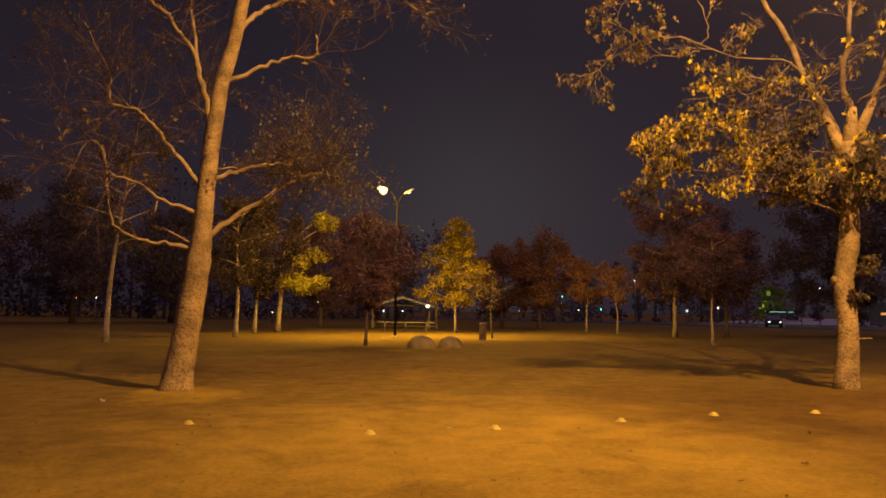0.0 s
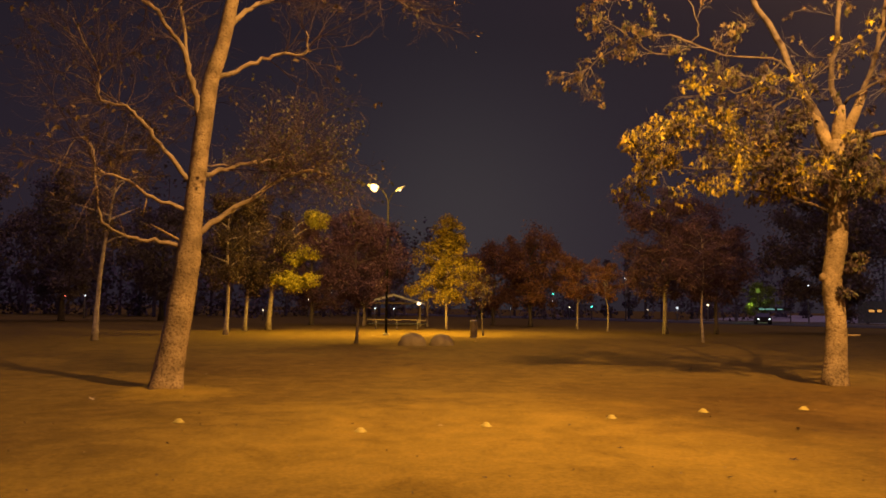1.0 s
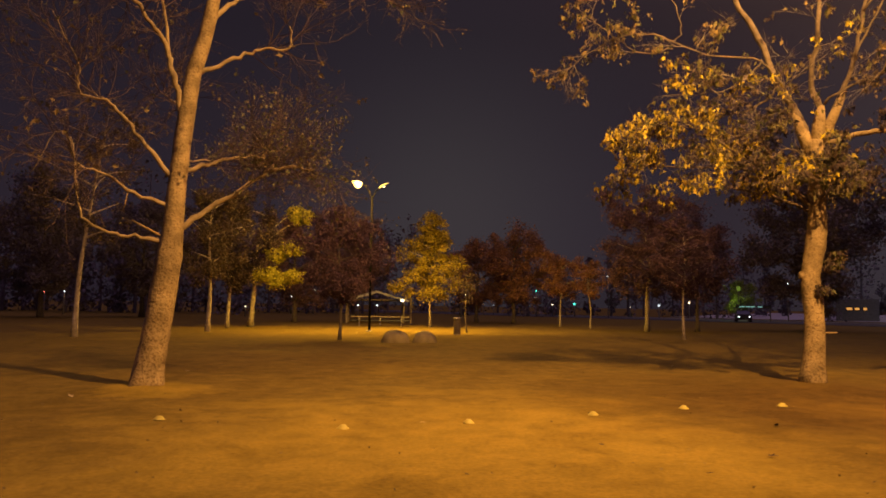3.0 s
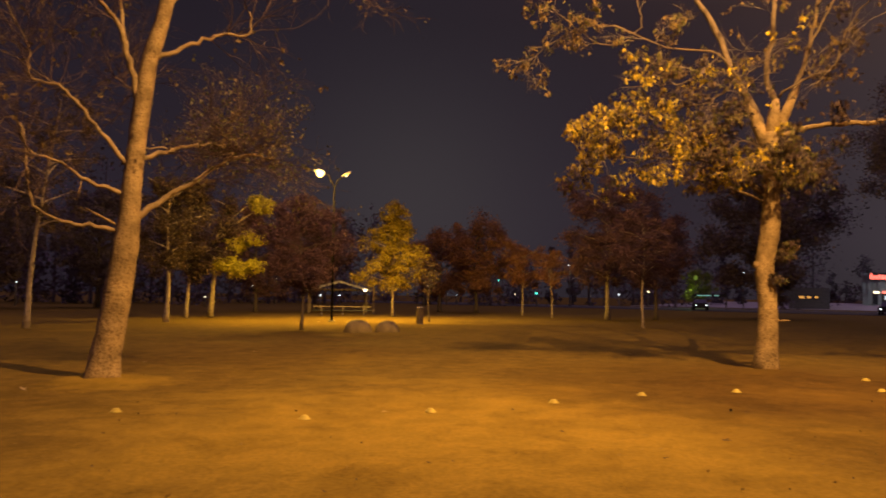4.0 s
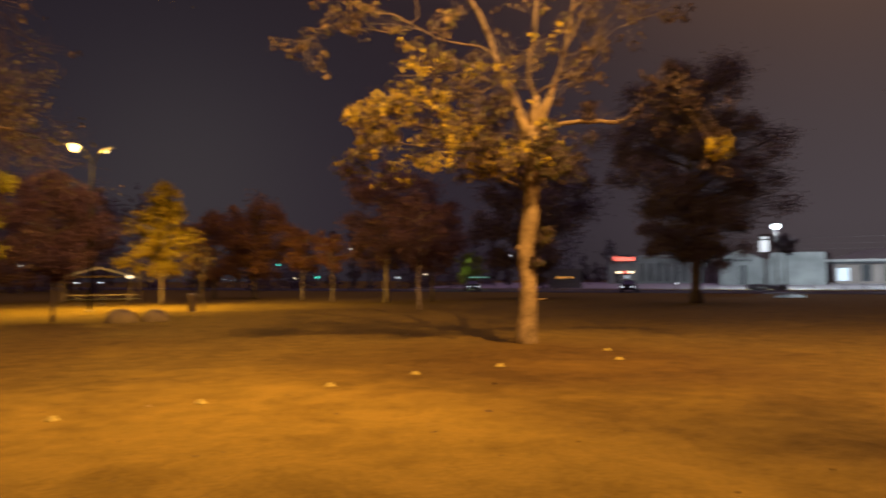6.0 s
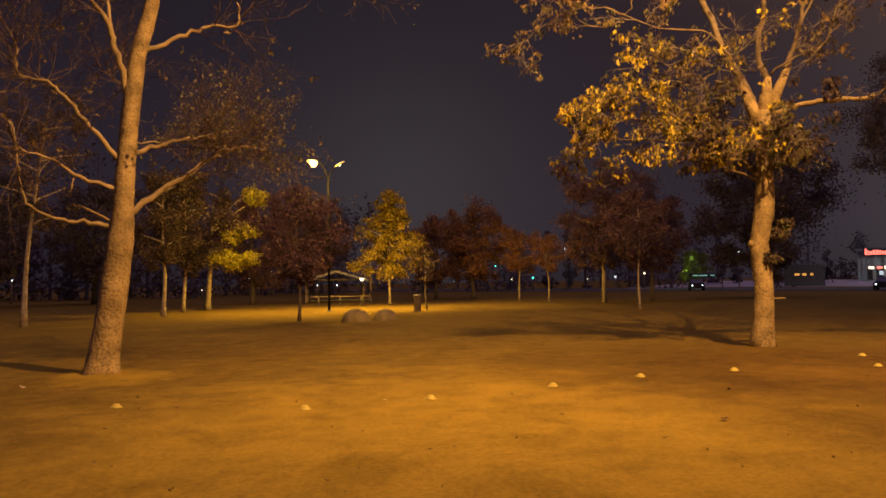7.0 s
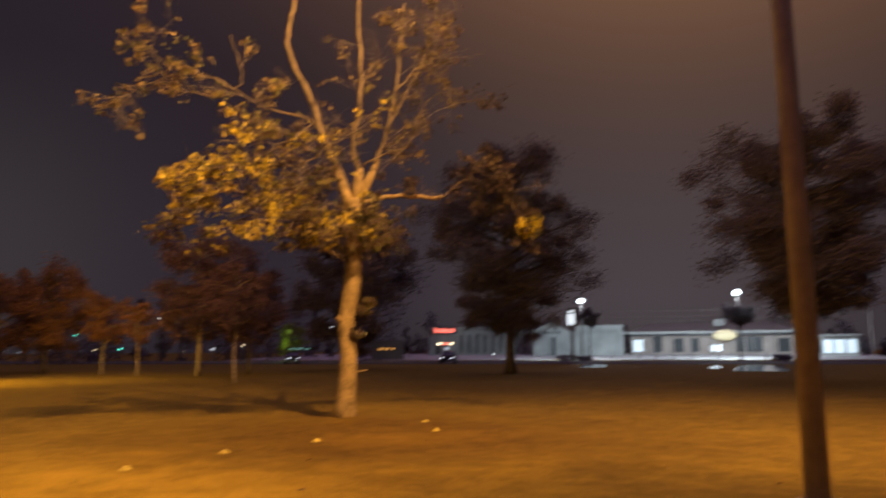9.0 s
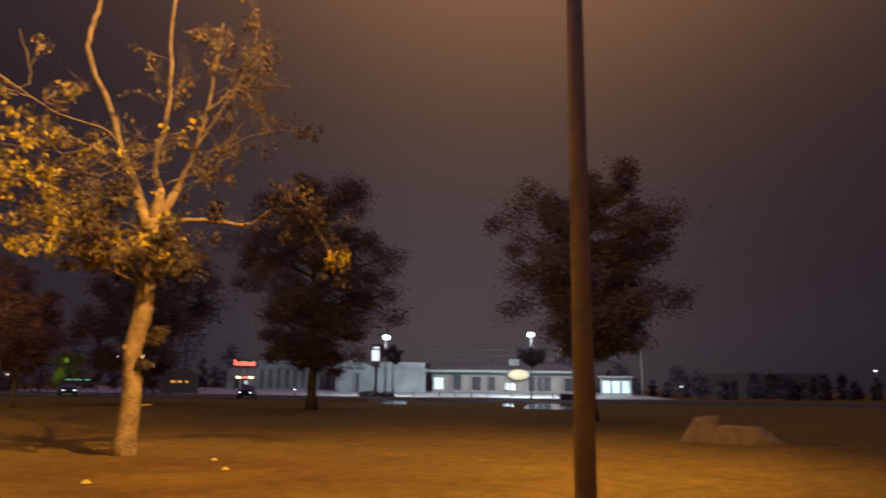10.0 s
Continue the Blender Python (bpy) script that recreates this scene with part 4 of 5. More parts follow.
    for _ in range(0 if lobes else 4):
        clumps.append((top + Vector((rng.gauss(0, 0.12), rng.gauss(0, 0.12), rng.uniform(-0.12, 0.05) * tall)), 0.13 * wide))
    pick = np.random.RandomState(seed)
    middle, radius = np.array([c for c, _ in clumps]), np.array([r for _, r in clumps])
    k = pick.randint(0, len(clumps), leaves)
    places = middle[k] + pick.normal(0, 1, (leaves, 3)) * (1, 1, 0.8) * (radius[k] * spread)[:, None]
    tagged(link_mesh("crown", *leaf_cloud(places, size, seed), leaf_mat, tree), kind="stuff")
    return tree


park_tree((0.98, 52.2, 0), 8.5, 3.0, 1.9, LEAF_YELLOW, "young yellow-leaved tree lit by the street lamp", 21, 4600, 0.27, BARK_FAR, 0.10, 2.2, 32, gaps=0.15, spread=0.5)
# only sprays on the lamp's side are built, placed by the camera's view
park_tree((-10.9, 48.1, 0), 8.3, 1.8, 2.6, LEAF_LIME, "broad tree with yellow-green leaves in half shade", 22, 4600, 0.30, BARK_FAR, 0.20, 0.9, 5, tilt=(0.9, 0.0), spread=0.8, lobes=((1.8, -0.3, 3.2, 0.66), (1.0, -0.5, 3.4, 0.5), (2.8, -0.2, 3.4, 0.45), (1.7, 0.0, 4.8, 0.6), (2.5, -0.2, 5.3, 0.55), (3.3, 0.0, 7.2, 0.5), (2.7, 0.3, 7.7, 0.42)))
park_tree((-11.75, 45.5, 0), 8.6, 3.1, 2.7, LEAF_DIM, "dark-leaved tree beside a broad yellow one", 23, 7000, 0.24, BARK_FAR, 0.13, gaps=0.05)
park_tree((-11.1, 39.1, 0), 8.0, 2.3, 2.6, LEAF_BROWN, "slim tree with sparse brown leaves", 24, 2600, 0.2, BARK_FAR, 0.13, 1.0, 13, gaps=0.35)
park_tree((-14.7, 31.9, 0), 10.5, 2.6, 4.2, LEAF_BROWN, "tall slim tree with thin withered crown", 25, 1500, 0.18, BARK_FAR, 0.13, 1.0, 14, tilt=(1.0, 0), gaps=0.5)
park_tree((-3.36, 32.1, 0), 5.9, 2.1, 1.7, LEAF_RED, "small dark-red tree on a thin trunk", 26, 5200, 0.18, BARK_DARK, 0.075, 0.9, 15, gaps=0.15)
park_tree((15.75, 49.0, 0), 9.9, 3.6, 2.6, LEAF_RED, "dark-red tree with a forked pale trunk", 27, 6500, 0.26, BARK_FAR, 0.17, 0.9, 18, gaps=0.15)
park_tree((13.75, 36.9, 0), 6.4, 1.9, 2.3, LEAF_RED, "young dark-red tree on a thin pale trunk", 28, 3400, 0.18, BARK_FAR, 0.075, 1.0, 13, gaps=0.2)
park_tree((11.65, 58.4, 0), 6.2, 2.2, 2.2, LEAF_RUST, "young rust-leaved tree on a thin trunk", 29, 2800, 0.22, BARK_FAR, 0.09)
park_tree((12.95, 53.6, 0), 5.4, 1.6, 2.3, LEAF_RUST, "thin young tree with rust-coloured leaves", 30, 1500, 0.2, BARK_FAR, 0.075)
park_tree((2.95, 42.5, 0), 4.0, 1.0, 1.6, LEAF_DIM, "dark sapling beside the litter bin", 31, 260, 0.16, BARK_DARK, 0.05, gaps=0.4)
park_tree((8.9, 66.0, 0), 8.6, 4.0, 1.8, LEAF_RUST, "broad tree with rust-coloured autumn leaves", 32, 6000, 0.30, BARK_DARK, 0.2, 0.9, 18, gaps=0.15)
park_tree((5.7, 69.0, 0), 7.8, 3.2, 1.8, LEAF_RUST, "rust-coloured tree in a loose row", 33, 4200, 0.30, BARK_DARK, 0.2, 0.9, 16, gaps=0.15)
park_tree((19.8, 50.5, 0), 8.2, 3.0, 2.4, LEAF_RED, "dark-red tree in deep shade", 34, 4200, 0.28, BARK_DARK, 0.15, 0.9, 15, gaps=0.15)
park_tree(at(41.6, 51), 16.2, 5.5, 2.9, LEAF_DARK, "large dark tree against the lit yard", 35, 34000, 0.25, BARK_DARK, 0.36, 0.9, 34, gaps=0.0, spread=0.6, tilt=(-0.4, 0.5))
park_tree((34.9, 17.7, 0), 12.9, 4.4, 3.3, LEAF_DARK, "tall dark tree behind the lamp post", 36, 29000, 0.23, BARK_DARK, 0.28, 0.85, 30, gaps=0.0, spread=0.6)
park_tree(at(28.8, 62), 13.0, 5.6, 2.4, LEAF_DARK, "broad dark tree at the park's edge", 37, 12000, 0.36, BARK_DARK, 0.25, 0.9, 16, gaps=0.15)
park_tree(at(24.4, 110), 5.4, 2.4, 1.2, LEAF_GREEN, "small tree lit green from below", 38, 2200, 0.34, BARK_DARK, 0.2)
park_tree(at(58.55, 112), 7.9, 2.4, 5.2, LEAF_DARK, "small dark tree in front of a yard lamp", 39, 1500, 0.4, BARK_DARK, 0.14, gaps=0.4)
park_tree(at(47.75, 107), 8.0, 1.5, 5.0, LEAF_DARK, "small dark tree beside a yard lamp", 40, 1100, 0.4, BARK_DARK, 0.14, gaps=0.3)
park_tree(at(-20.5, 76), 12.0, 5.0, 2.0, LEAF_DARK, "dark bushy tree in deep shade", 41, 6500, 0.4, BARK_DARK, 0.25, 0.9, 18, gaps=0.1)
park_tree(at(-9.5, 62), 8.8, 3.6, 1.6, LEAF_RED, "dark-red tree behind the lamp post", 42, 5200, 0.3, BARK_DARK, 0.2, 0.9, 16, gaps=0.15)
park_tree(at(-5.0, 66), 8.6, 3.4, 2.6, LEAF_RED, "dark-red tree behind the picnic shelter", 43, 5000, 0.3, BARK_DARK, 0.2, 0.9, 16, gaps=0.15)
park_tree(at(-27.0, 72), 13.0, 5.0, 2.2, LEAF_DARK, "dark broad tree beyond the lawn's edge", 44, 6500, 0.4, BARK_DARK, 0.25, 0.9, 18, gaps=0.1)
park_tree(at(-33.5, 70), 13.0, 5.0, 2.2, LEAF_DARK, "dark broad tree beyond the lawn's edge", 45, 6500, 0.4, BARK_DARK, 0.25, 0.9, 18, gaps=0.1)


def far_woods(name, az0, az1, d0, d1, count, tall0, tall1, seed, label):
    """Distant trees that nobody could count: trunks and clumped leaves in one mesh."""
    rng = random.Random(seed)
    vs, fs, places = [], [], []
    for k in range(count):
        az = az0 + (az1 - az0) * (k + rng.random()) / count
        foot = at(az, rng.uniform(d0, d1))
        tall = rng.uniform(tall0, tall1) * (1.45 if rng.random() < 0.12 else 1.0)
        wide = tall * (rng.uniform(0.12, 0.2) if rng.random() < 0.3 else rng.uniform(0.28, 0.5))
        add_tube(vs, fs, [foot, foot + Vector((0, 0, tall * 0.5)), foot + Vector((0, 0, tall * 0.95))], [0.25, 0.18, 0.05], 5)
        clumps = []
        for _ in range(26):
            h = rng.uniform(0.02, 1.0)
            a, r = rng.uniform(0, 6.3), wide * math.sin(math.pi * (0.25 + 0.72 * h)) * math.sqrt(rng.random())
            clumps.append(foot + Vector((math.cos(a) * r, math.sin(a) * r, h * tall)))
        for _ in range(700):
            places.append(rng.choice(clumps) + Vector((rng.gauss(0, 1), rng.gauss(0, 1), rng.gauss(0, 1))) * wide * 0.2)
    more, sides = leaf_cloud(places, 0.55, seed, 0.2)
    fs += [tuple(k + len(vs) for k in f) for f in sides]
    vs += more
    return tagged(link_mesh(name, vs, fs, LEAF_DARK), label, "trees", kind="stuff")


far_woods("far_woods", -48, -2, 95, 140, 50, 10, 16, 61, "dark distant row of mixed trees")
far_woods("far_woods", -2, 33, 110, 165, 24, 8, 14, 62, "dark distant row of mixed trees")
far_woods("far_woods", 33, 66, 185, 230, 40, 5, 8, 63, "dark distant trees behind the yard buildings")
far_woods("far_woods", 66, 102, 140, 190, 40, 3, 5.5, 64, "low dark distant trees beyond the road")


# ---- lamp posts ----
def cobra_head(parent, place, way, glass, bowl=1.0, roll=0.0, rise=0.0, deep=1.0):
    """A street lamp's head: a flattened housing with its glass bowl below, pointing along way."""
    w = Vector((way[0], way[1], 0)).normalized()
    turn = math.atan2(w.y, w.x)
    b = bmesh.new()
    bmesh.ops.create_uvsphere(b, u_segments=18, v_segments=10, radius=1.0)
    for v in b.verts:
        v.co = Vector((v.co.x * (0.36 + 0.05 * v.co.x), v.co.y * 0.17, max(v.co.z, -0.25) * 0.11))
    head = part("lamp_head", b, GALV, parent, "grey metal lamp housing", True)
    head.matrix_basis = Matrix.Translation(place) @ Matrix.Rotation(turn, 4, "Z") @ Matrix.Rotation(radians(-rise), 4, "Y") @ Matrix.Rotation(radians(roll), 4, "X")
    b = bmesh.new()
    bmesh.ops.create_uvsphere(b, u_segments=16, v_segments=8, radius=1.0)
    for v in b.verts:
        v.co = Vector((v.co.x * 0.18, v.co.y * 0.16, min(v.co.z, 0.0) * 0.16 * deep)) * bowl + Vector((0, 0, -0.03))
    part("lamp_glass", b, glass, head, "glowing amber glass bowl", True)
    return head


def arm_tube(parent, pts, r0, r1, mat, name="arm"):
    vs, fs = [], []
    l = smooth_line(pts, 5)
    add_tube(vs, fs, l, [r0 + (r1 - r0) * i / (len(l) - 1) for i in range(len(l))], 10)
    return link_mesh(name, vs, fs, mat, parent, smooth=True)


def street_lamp(foot, pole_h, r0, r1, heads, label, glass, bowls=(1.0, 1.0), rolls=(0, 0), paint=STEEL, rises=(0, 0), deeps=(1.0, 1.0), fork=0.45):
    post = thing("street_lamp", foot, label, "street lamp", "street lamps")
    part("base_plate", box(0.36, 0.36, 0.04, bevel=0.008), STEEL, post)
    part("base_cover", lathe([(r0 * 1.22, 0.04), (r0 * 1.22, 0.07), (r0 * 1.05, 0.10)], 20), STEEL, post, smooth=False)
    part("pole", lathe([(r0, 0.04), ((r0 + r1) / 2, pole_h / 2), (r1, pole_h - 0.05), (r1 * 0.6, pole_h)], 20), paint, post, "painted tapered steel pole", True)
    for k in range(4):
        a = math.pi / 4 + k * math.pi / 2
        part("bolt", lathe([(0.02, 0.04), (0.02, 0.075), (0.012, 0.09)], 6, place=(0.2 * math.cos(a), 0.2 * math.sin(a), 0)), GALV, post)
    for h, bowl, roll, rise, deep in zip(heads, bowls, rolls, rises, deeps):
        q = Vector(h) - Vector(foot)
        w = Vector((q.x, q.y, 0)).normalized()
        root = Vector((0, 0, pole_h - fork))
        drop = Vector((0, 0, -0.28 * math.tan(radians(rise))))
        arm_tube(post, [root, root + w * 0.15 + Vector((0, 0, 0.3)), q - w * 0.45 + 1.6 * drop + Vector((0, 0, -0.05)), q - w * 0.25 + drop], 0.035, 0.028, paint)
        cobra_head(post, q, w, glass, bowl, roll, rise, deep)
    return post


street_lamp(POLE_NEAR, 13.9, 0.127, 0.070, LAMPS_NEAR, "grey-brown steel lamp post with two amber heads", SODIUM_GLASS, paint=POLE_PAINT)
street_lamp(POLE_FAR, 7.85, 0.075, 0.045, HEADS_FAR, "dark lamp post with two amber heads", SODIUM_GLASS, (1.30, 0.5), (40, 0), PAINT_BLACK, (10, 32), (1.75, 1.0), 0.08)


def yard_lamp(place):
    post = thing("yard_lamp", (place.x, place.y, 0), "tall post with a bright white lamp", "street lamp", "yard lamps")
    part("pole", lathe([(0.14, 0.0), (0.09, place.z - 0.3), (0.06, place.z - 0.1)], 12), STEEL, post, smooth=True)
    part("lamp_head", box(0.75, 0.5, 0.14, 0, -0.3, place.z - 0.02, 0.03), GALV, post)
    b = bmesh.new()
    bmesh.ops.create_uvsphere(b, u_segments=14, v_segments=8, radius=0.55, matrix=Matrix.Translation((0, -0.45, place.z)))
    for v in b.verts:
        v.co.z = place.z - 0.02 + (v.co.z - place.z) * 0.75
    part("lamp_glass", b, COOL_GLASS, post, "glowing white globe", True)
    post.rotation_euler = (0, 0, math.atan2(-place.x, place.y))


for y_place in YARD_LAMPS:
    yard_lamp(y_place)


def far_lamp(az, el, d, glass, size, label, name="street_lamp", arm=0.0):
    """A lamp in the distance: a thin pole with a small lit head."""
    z = EYE + d * math.tan(radians(el))
    size *= 0.65
    post = thing(name, at(az, d), label, "street lamp" if name == "street_lamp" else "traffic light", "distant lamps", turn=-az)
    part("pole", lathe([(0.09, 0.0), (0.06, z - 0.1), (0.05, z)], 8), GALV, post, smooth=True)
    if arm:
        arm_tube(post, [(0, 0, z - 2.3), (arm * 0.4, 0, z - 1.9), (arm, 0, z - 2.5)], 0.07, 0.05, GALV)
    part("lamp_head", box(size * 1.2, size * 0.9, size * 0.3, 0, 0, z + size * 0.3, 0.02), STEEL, post)
    b = bmesh.new()
    bmesh.ops.create_uvsphere(b, u_segments=10, v_segments=6, radius=size * 0.5, matrix=Matrix.Translation((0, -0.1, z)))
    part("lamp_glass", b, glass, post, "", True)


# the lamp at -25.6 stands in for a vehicle's white light
for az, el, d, glass, size in ((14.96, 2.46, 110, COOL_GLASS, 0.42), (3.78, 0.80, 115, COOL_GLASS, 0.5), (3.5, 2.35, 95, WARM_GLOW, 0.36), (9.4, 0.66, 125, COOL_GLASS, 0.34),
                               (18.72, 0.2, 118, WHITE_GLOW, 0.6), (20.9, 0.45, 120, WARM_GLOW, 0.5), (27.6, 1.9, 120, COOL_GLASS, 0.35), (-25.6, 0.56, 85, COOL_GLASS, 0.25)):
    far_lamp(az, el, d, glass, size, "distant street lamp with a small bright head", arm=2.6 if az == 14.96 else 0.0)
# the small ones right of 5 degrees stand in for lights of distant cars
for az, el, d, glass, size in ((-9.8, 0.5, 105, COOL_GLASS, 0.25), (-8.1, 1.05, 105, COOL_GLASS, 0.22),
                               (-13.2, -0.35, 80, WARM_GLOW, 0.18), (82.29, 1.44, 130, COOL_GLASS, 0.5), (69.67, 0.24, 118, COOL_GLASS, 0.3), (10.7, 0.15, 120, WARM_GLOW, 0.3), (5.3, 0.14, 120, WHITE_GLOW, 0.26), (6.1, 0.02, 124, WHITE_GLOW, 0.18), (7.7, 0.12, 120, WHITE_GLOW, 0.34), (8.6, 0.08, 128, WARM_GLOW, 0.16), (11.3, 0.1, 126, WARM_GLOW, 0.2), (16.6, 0.05, 120, WARM_GLOW, 0.16)):
    far_lamp(az, el, d, glass, size, "distant low lamp beyond the park")
# the red one stands in for a passing vehicle's light
for az, el, d, glass in ((9.45, 1.2, 122, TEAL_GLOW), (12.39, 0.22, 118, TEAL_GLOW), (-26.92, 0.5, 88, RED_GLOW)):
    far_lamp(az, el, d, glass, 0.5, "traffic light showing a lit signal", "traffic_light")

thin_pole = thing("utility_pole", at(66.88, 125), "slim pale pole at the yard's edge", "pole")
part("pole", lathe([(0.09, 0.0), (0.075, 8.3), (0.05, 8.5)], 10), PALE_PAINT, thin_pole, smooth=True)


far_pole = thing("utility_pole", at(41.9, 160), "tall timber utility pole behind the yard", "pole")
part("pole", lathe([(0.16, 0.0), (0.12, 10.6), (0.10, 10.8)], 10), TIMBER, far_pole, smooth=True)
part("cross_arm", box(2.2, 0.12, 0.14, 0, 0, 10.2, 0.02), TIMBER, far_pole)
far_pole.rotation_euler = (0, 0, radians(-55))


def cable(a, b, sag):
    """A wire that hangs between two poles."""
    n = 16
    pts = [a.lerp(b, i / n) - Vector((0, 0, 4 * sag * (i / n) * (1 - i / n))) for i in range(n + 1)]
    vs, fs = [], []
    add_tube(vs, fs, pts, [0.016] * (n + 1), 4)
    return tagged(link_mesh("overhead_cable", vs, fs, STEEL), "thin overhead cable slung between two poles", "cable", "overhead cables")


for c_low, c_high, c_sag in ((8.35, 10.35, 0.7), (7.7, 9.3, 0.9), (7.1, 8.3, 1.0)):
    cable(at(66.88, 125, c_low), at(41.9, 160, c_high), c_sag)


# ---- things on the lawn ----
def disc_cone(place, seed):
    rng = random.Random(seed)
    b = lathe([(0.078, 0.0), (0.080, 0.005), (0.064, 0.010), (0.044, 0.038), (0.032, 0.048), (0.024, 0.050), (0.022, 0.043)], 24)
    ob = part("marker_cone", b, CONE, None, "", True)
    ob.location = (place[0], place[1], height(*place[:2]) + 0.004)
    ob.rotation_euler = (rng.uniform(-0.05, 0.05), rng.uniform(-0.05, 0.05), rng.uniform(0, 6))
    return tagged(ob, "low yellow plastic marker cone on dry grass", "marker cone", "row of marker cones")


for k, spot in enumerate(((-3.41, 10.14), (-0.91, 9.67), (0.74, 10.12), (2.64, 10.92), (4.26, 11.63), (6.03, 11.98), (8.80, 12.22), (9.70, 13.90))):
    disc_cone(spot, k)


def boulder(place, wide, deep, tall, seed, turn, label, mat, planes=()):
    """A stone sunk in the lawn: rounded, or split along a few flat faces with worn edges."""
    b = bmesh.new()
    bmesh.ops.create_icosphere(b, subdivisions=4, radius=1.0)
    cuts = [(Vector(n).normalized(), c) for n, c in planes]
    for v in b.verts:
        d = v.co.normalized()
        r = 1.55 if planes else 1.0
        for n, c in cuts:
            k = d.dot(n)
            if k > 0.2:
                r = min(r, c / k)
        r *= 1 + 0.05 * noise.noise(d * 3 + Vector((seed, 0, 0))) + 0.02 * noise.noise(d * 9 + Vector((seed, 5, 0)))
        v.co = Vector((d.x * r * wide / 2, d.y * r * deep / 2, max(d.z, -0.25) * r * tall))
    ob = part("boulder", b, mat, None, "", True)
    ob.location, ob.rotation_euler = (place[0], place[1], 0.0), (0, 0, radians(turn))
    return tagged(ob, label, "boulder", "boulders on the lawn")


boulder((-0.86, 30.6), 1.20, 1.1, 0.54, 3, 10, "rounded olive-brown boulder sunk in the lawn", STONE_BROWN)
boulder((0.36, 30.9), 1.05, 1.0, 0.50, 4, -20, "smaller olive-brown boulder beside a rounded one", STONE_BROWN)
boulder((23.9, 8.42), 1.62, 1.5, 0.94, 8, -70, "steep pale boulder lit by the lamp", STONE, planes=(((-0.10, 0, 1), 0.80), ((-0.66, 0.0, 0.50), 0.58), ((1, -0.1, 0.10), 0.88), ((0.1, -1, 0.22), 0.70), ((0.75, -0.72, 0.1), 0.92), ((0, 1, 0.3), 0.7)))
boulder((23.9, 7.02), 1.75, 1.3, 0.72, 12, -76, "long low grey-brown boulder beside a steep one", STONE_BROWN, planes=(((0.02, 0, 1), 0.74), ((-1, 0.2, 0.12), 0.92), ((0.62, -0.2, 0.62), 0.80), ((-0.25, -1, 0.35), 0.66), ((0.55, -0.8, 0.2), 0.86), ((0, 1, 0.3), 0.7)))

# litter bin
bin_thing = thing("litter_bin", (2.2, 39.2, 0), "brown slatted litter bin with a dark rim", "litter bin")
part("liner", lathe([(0.145, 0.05), (0.16, 0.86)], 16), STEEL, bin_thing, smooth=True)
part("rim", lathe([(0.175, 0.86), (0.20, 0.88), (0.20, 0.92), (0.15, 0.95), (0.09, 0.95)], 18), STEEL, bin_thing, smooth=True)
part("foot", lathe([(0.18, 0.0), (0.18, 0.05)], 16), STEEL, bin_thing)
for k in range(14):
    a = 2 * math.pi * k / 14
    slat = part("slat", box(0.066, 0.022, 0.80, 0, 0, 0.05, 0.004), BIN_PAINT, bin_thing)
    slat.location, slat.rotation_euler = (0.185 * math.cos(a), 0.185 * math.sin(a), 0), (0, 0, a + math.pi / 2)

# picnic table and shelter
table = thing("picnic_table", at(-2.85, 52.5), "long weathered timber picnic table", "picnic table", turn=2.8)
for k in range(4):
    part("tabletop_plank", box(4.2, 0.17, 0.045, 0, -0.29 + 0.19 * k, 0.66, 0.006), TIMBER, table)
for y in (-0.75, 0.75):
    # benches darkened so that only the table's edge shows as lit
    part("bench", box(4.2, 0.22, 0.045, 0, y, 0.40, 0.006), PAINT_DARK, table, "bench plank in a darkened tone")
for x in (-1.5, 0, 1.5):
    part("leg_frame", box(0.09, 1.6, 0.07, x, 0, 0.345, 0.006), STEEL, table)
    for y in (-0.25, 0.25):
        part("leg", box(0.08, 0.08, 0.66, x, y, 0.0, 0.006), STEEL, table)

shelter = thing("picnic_shelter", at(-3.25, 60.5), "open timber picnic shelter with a low gable roof", "shelter", turn=3.2)
for x in (-2.35, 2.35):
    for y in (0.0, 3.4):
        part("post", box(0.14, 0.14, 2.0, x, y, 0.0, 0.012), TIMBER, shelter)
for y in (0.0, 3.4):
    # beams darkened so no second bright line shows below the fascia
    part("tie_beam", box(4.9, 0.12, 0.14, 0, y, 1.86, 0.01), BIN_PAINT, shelter, "dark brown tie beam")
for sx in (-1, 1):
    b = bmesh.new()
    vs = [b.verts.new(v) for v in ((sx * 2.75, -0.5, 1.83), (0, -0.5, 2.62), (0, 3.9, 2.62), (sx * 2.75, 3.9, 1.83))]
    ws = [b.verts.new((v.co.x, v.co.y, v.co.z + 0.09)) for v in vs]
    b.faces.new(vs)
    b.faces.new(ws)
    for k in range(4):
        b.faces.new((vs[k], vs[(k + 1) % 4], ws[(k + 1) % 4], ws[k]))
    part("roof_slope", b, ROOFING, shelter)
    fascia = part("fascia_board", box(2.88, 0.04, 0.17, 1.44, 0, -0.05, 0.006), CONCRETE, shelter, "pale painted fascia board")
    fascia.location, fascia.rotation_euler = (0, -0.53, 2.60), (0, math.atan2(0.79, 2.75) if sx > 0 else math.pi - math.atan2(0.79, 2.75), 0)
part("bulkhead_lamp", box(0.28, 0.12, 0.2, 2.2, -0.62, 1.80, 0.03), WARM_GLOW, shelter, "small lit wall lamp")
park_post = thing("timber_post", at(-0.45, 58.5), "plain timber post beside the shelter", "post")
part("shaft", box(0.17, 0.17, 2.1, 0, 0, 0, 0.012), TIMBER, park_post)
part("cap", box(0.21, 0.21, 0.06, 0, 0, 2.1, 0.015), TIMBER, park_post)
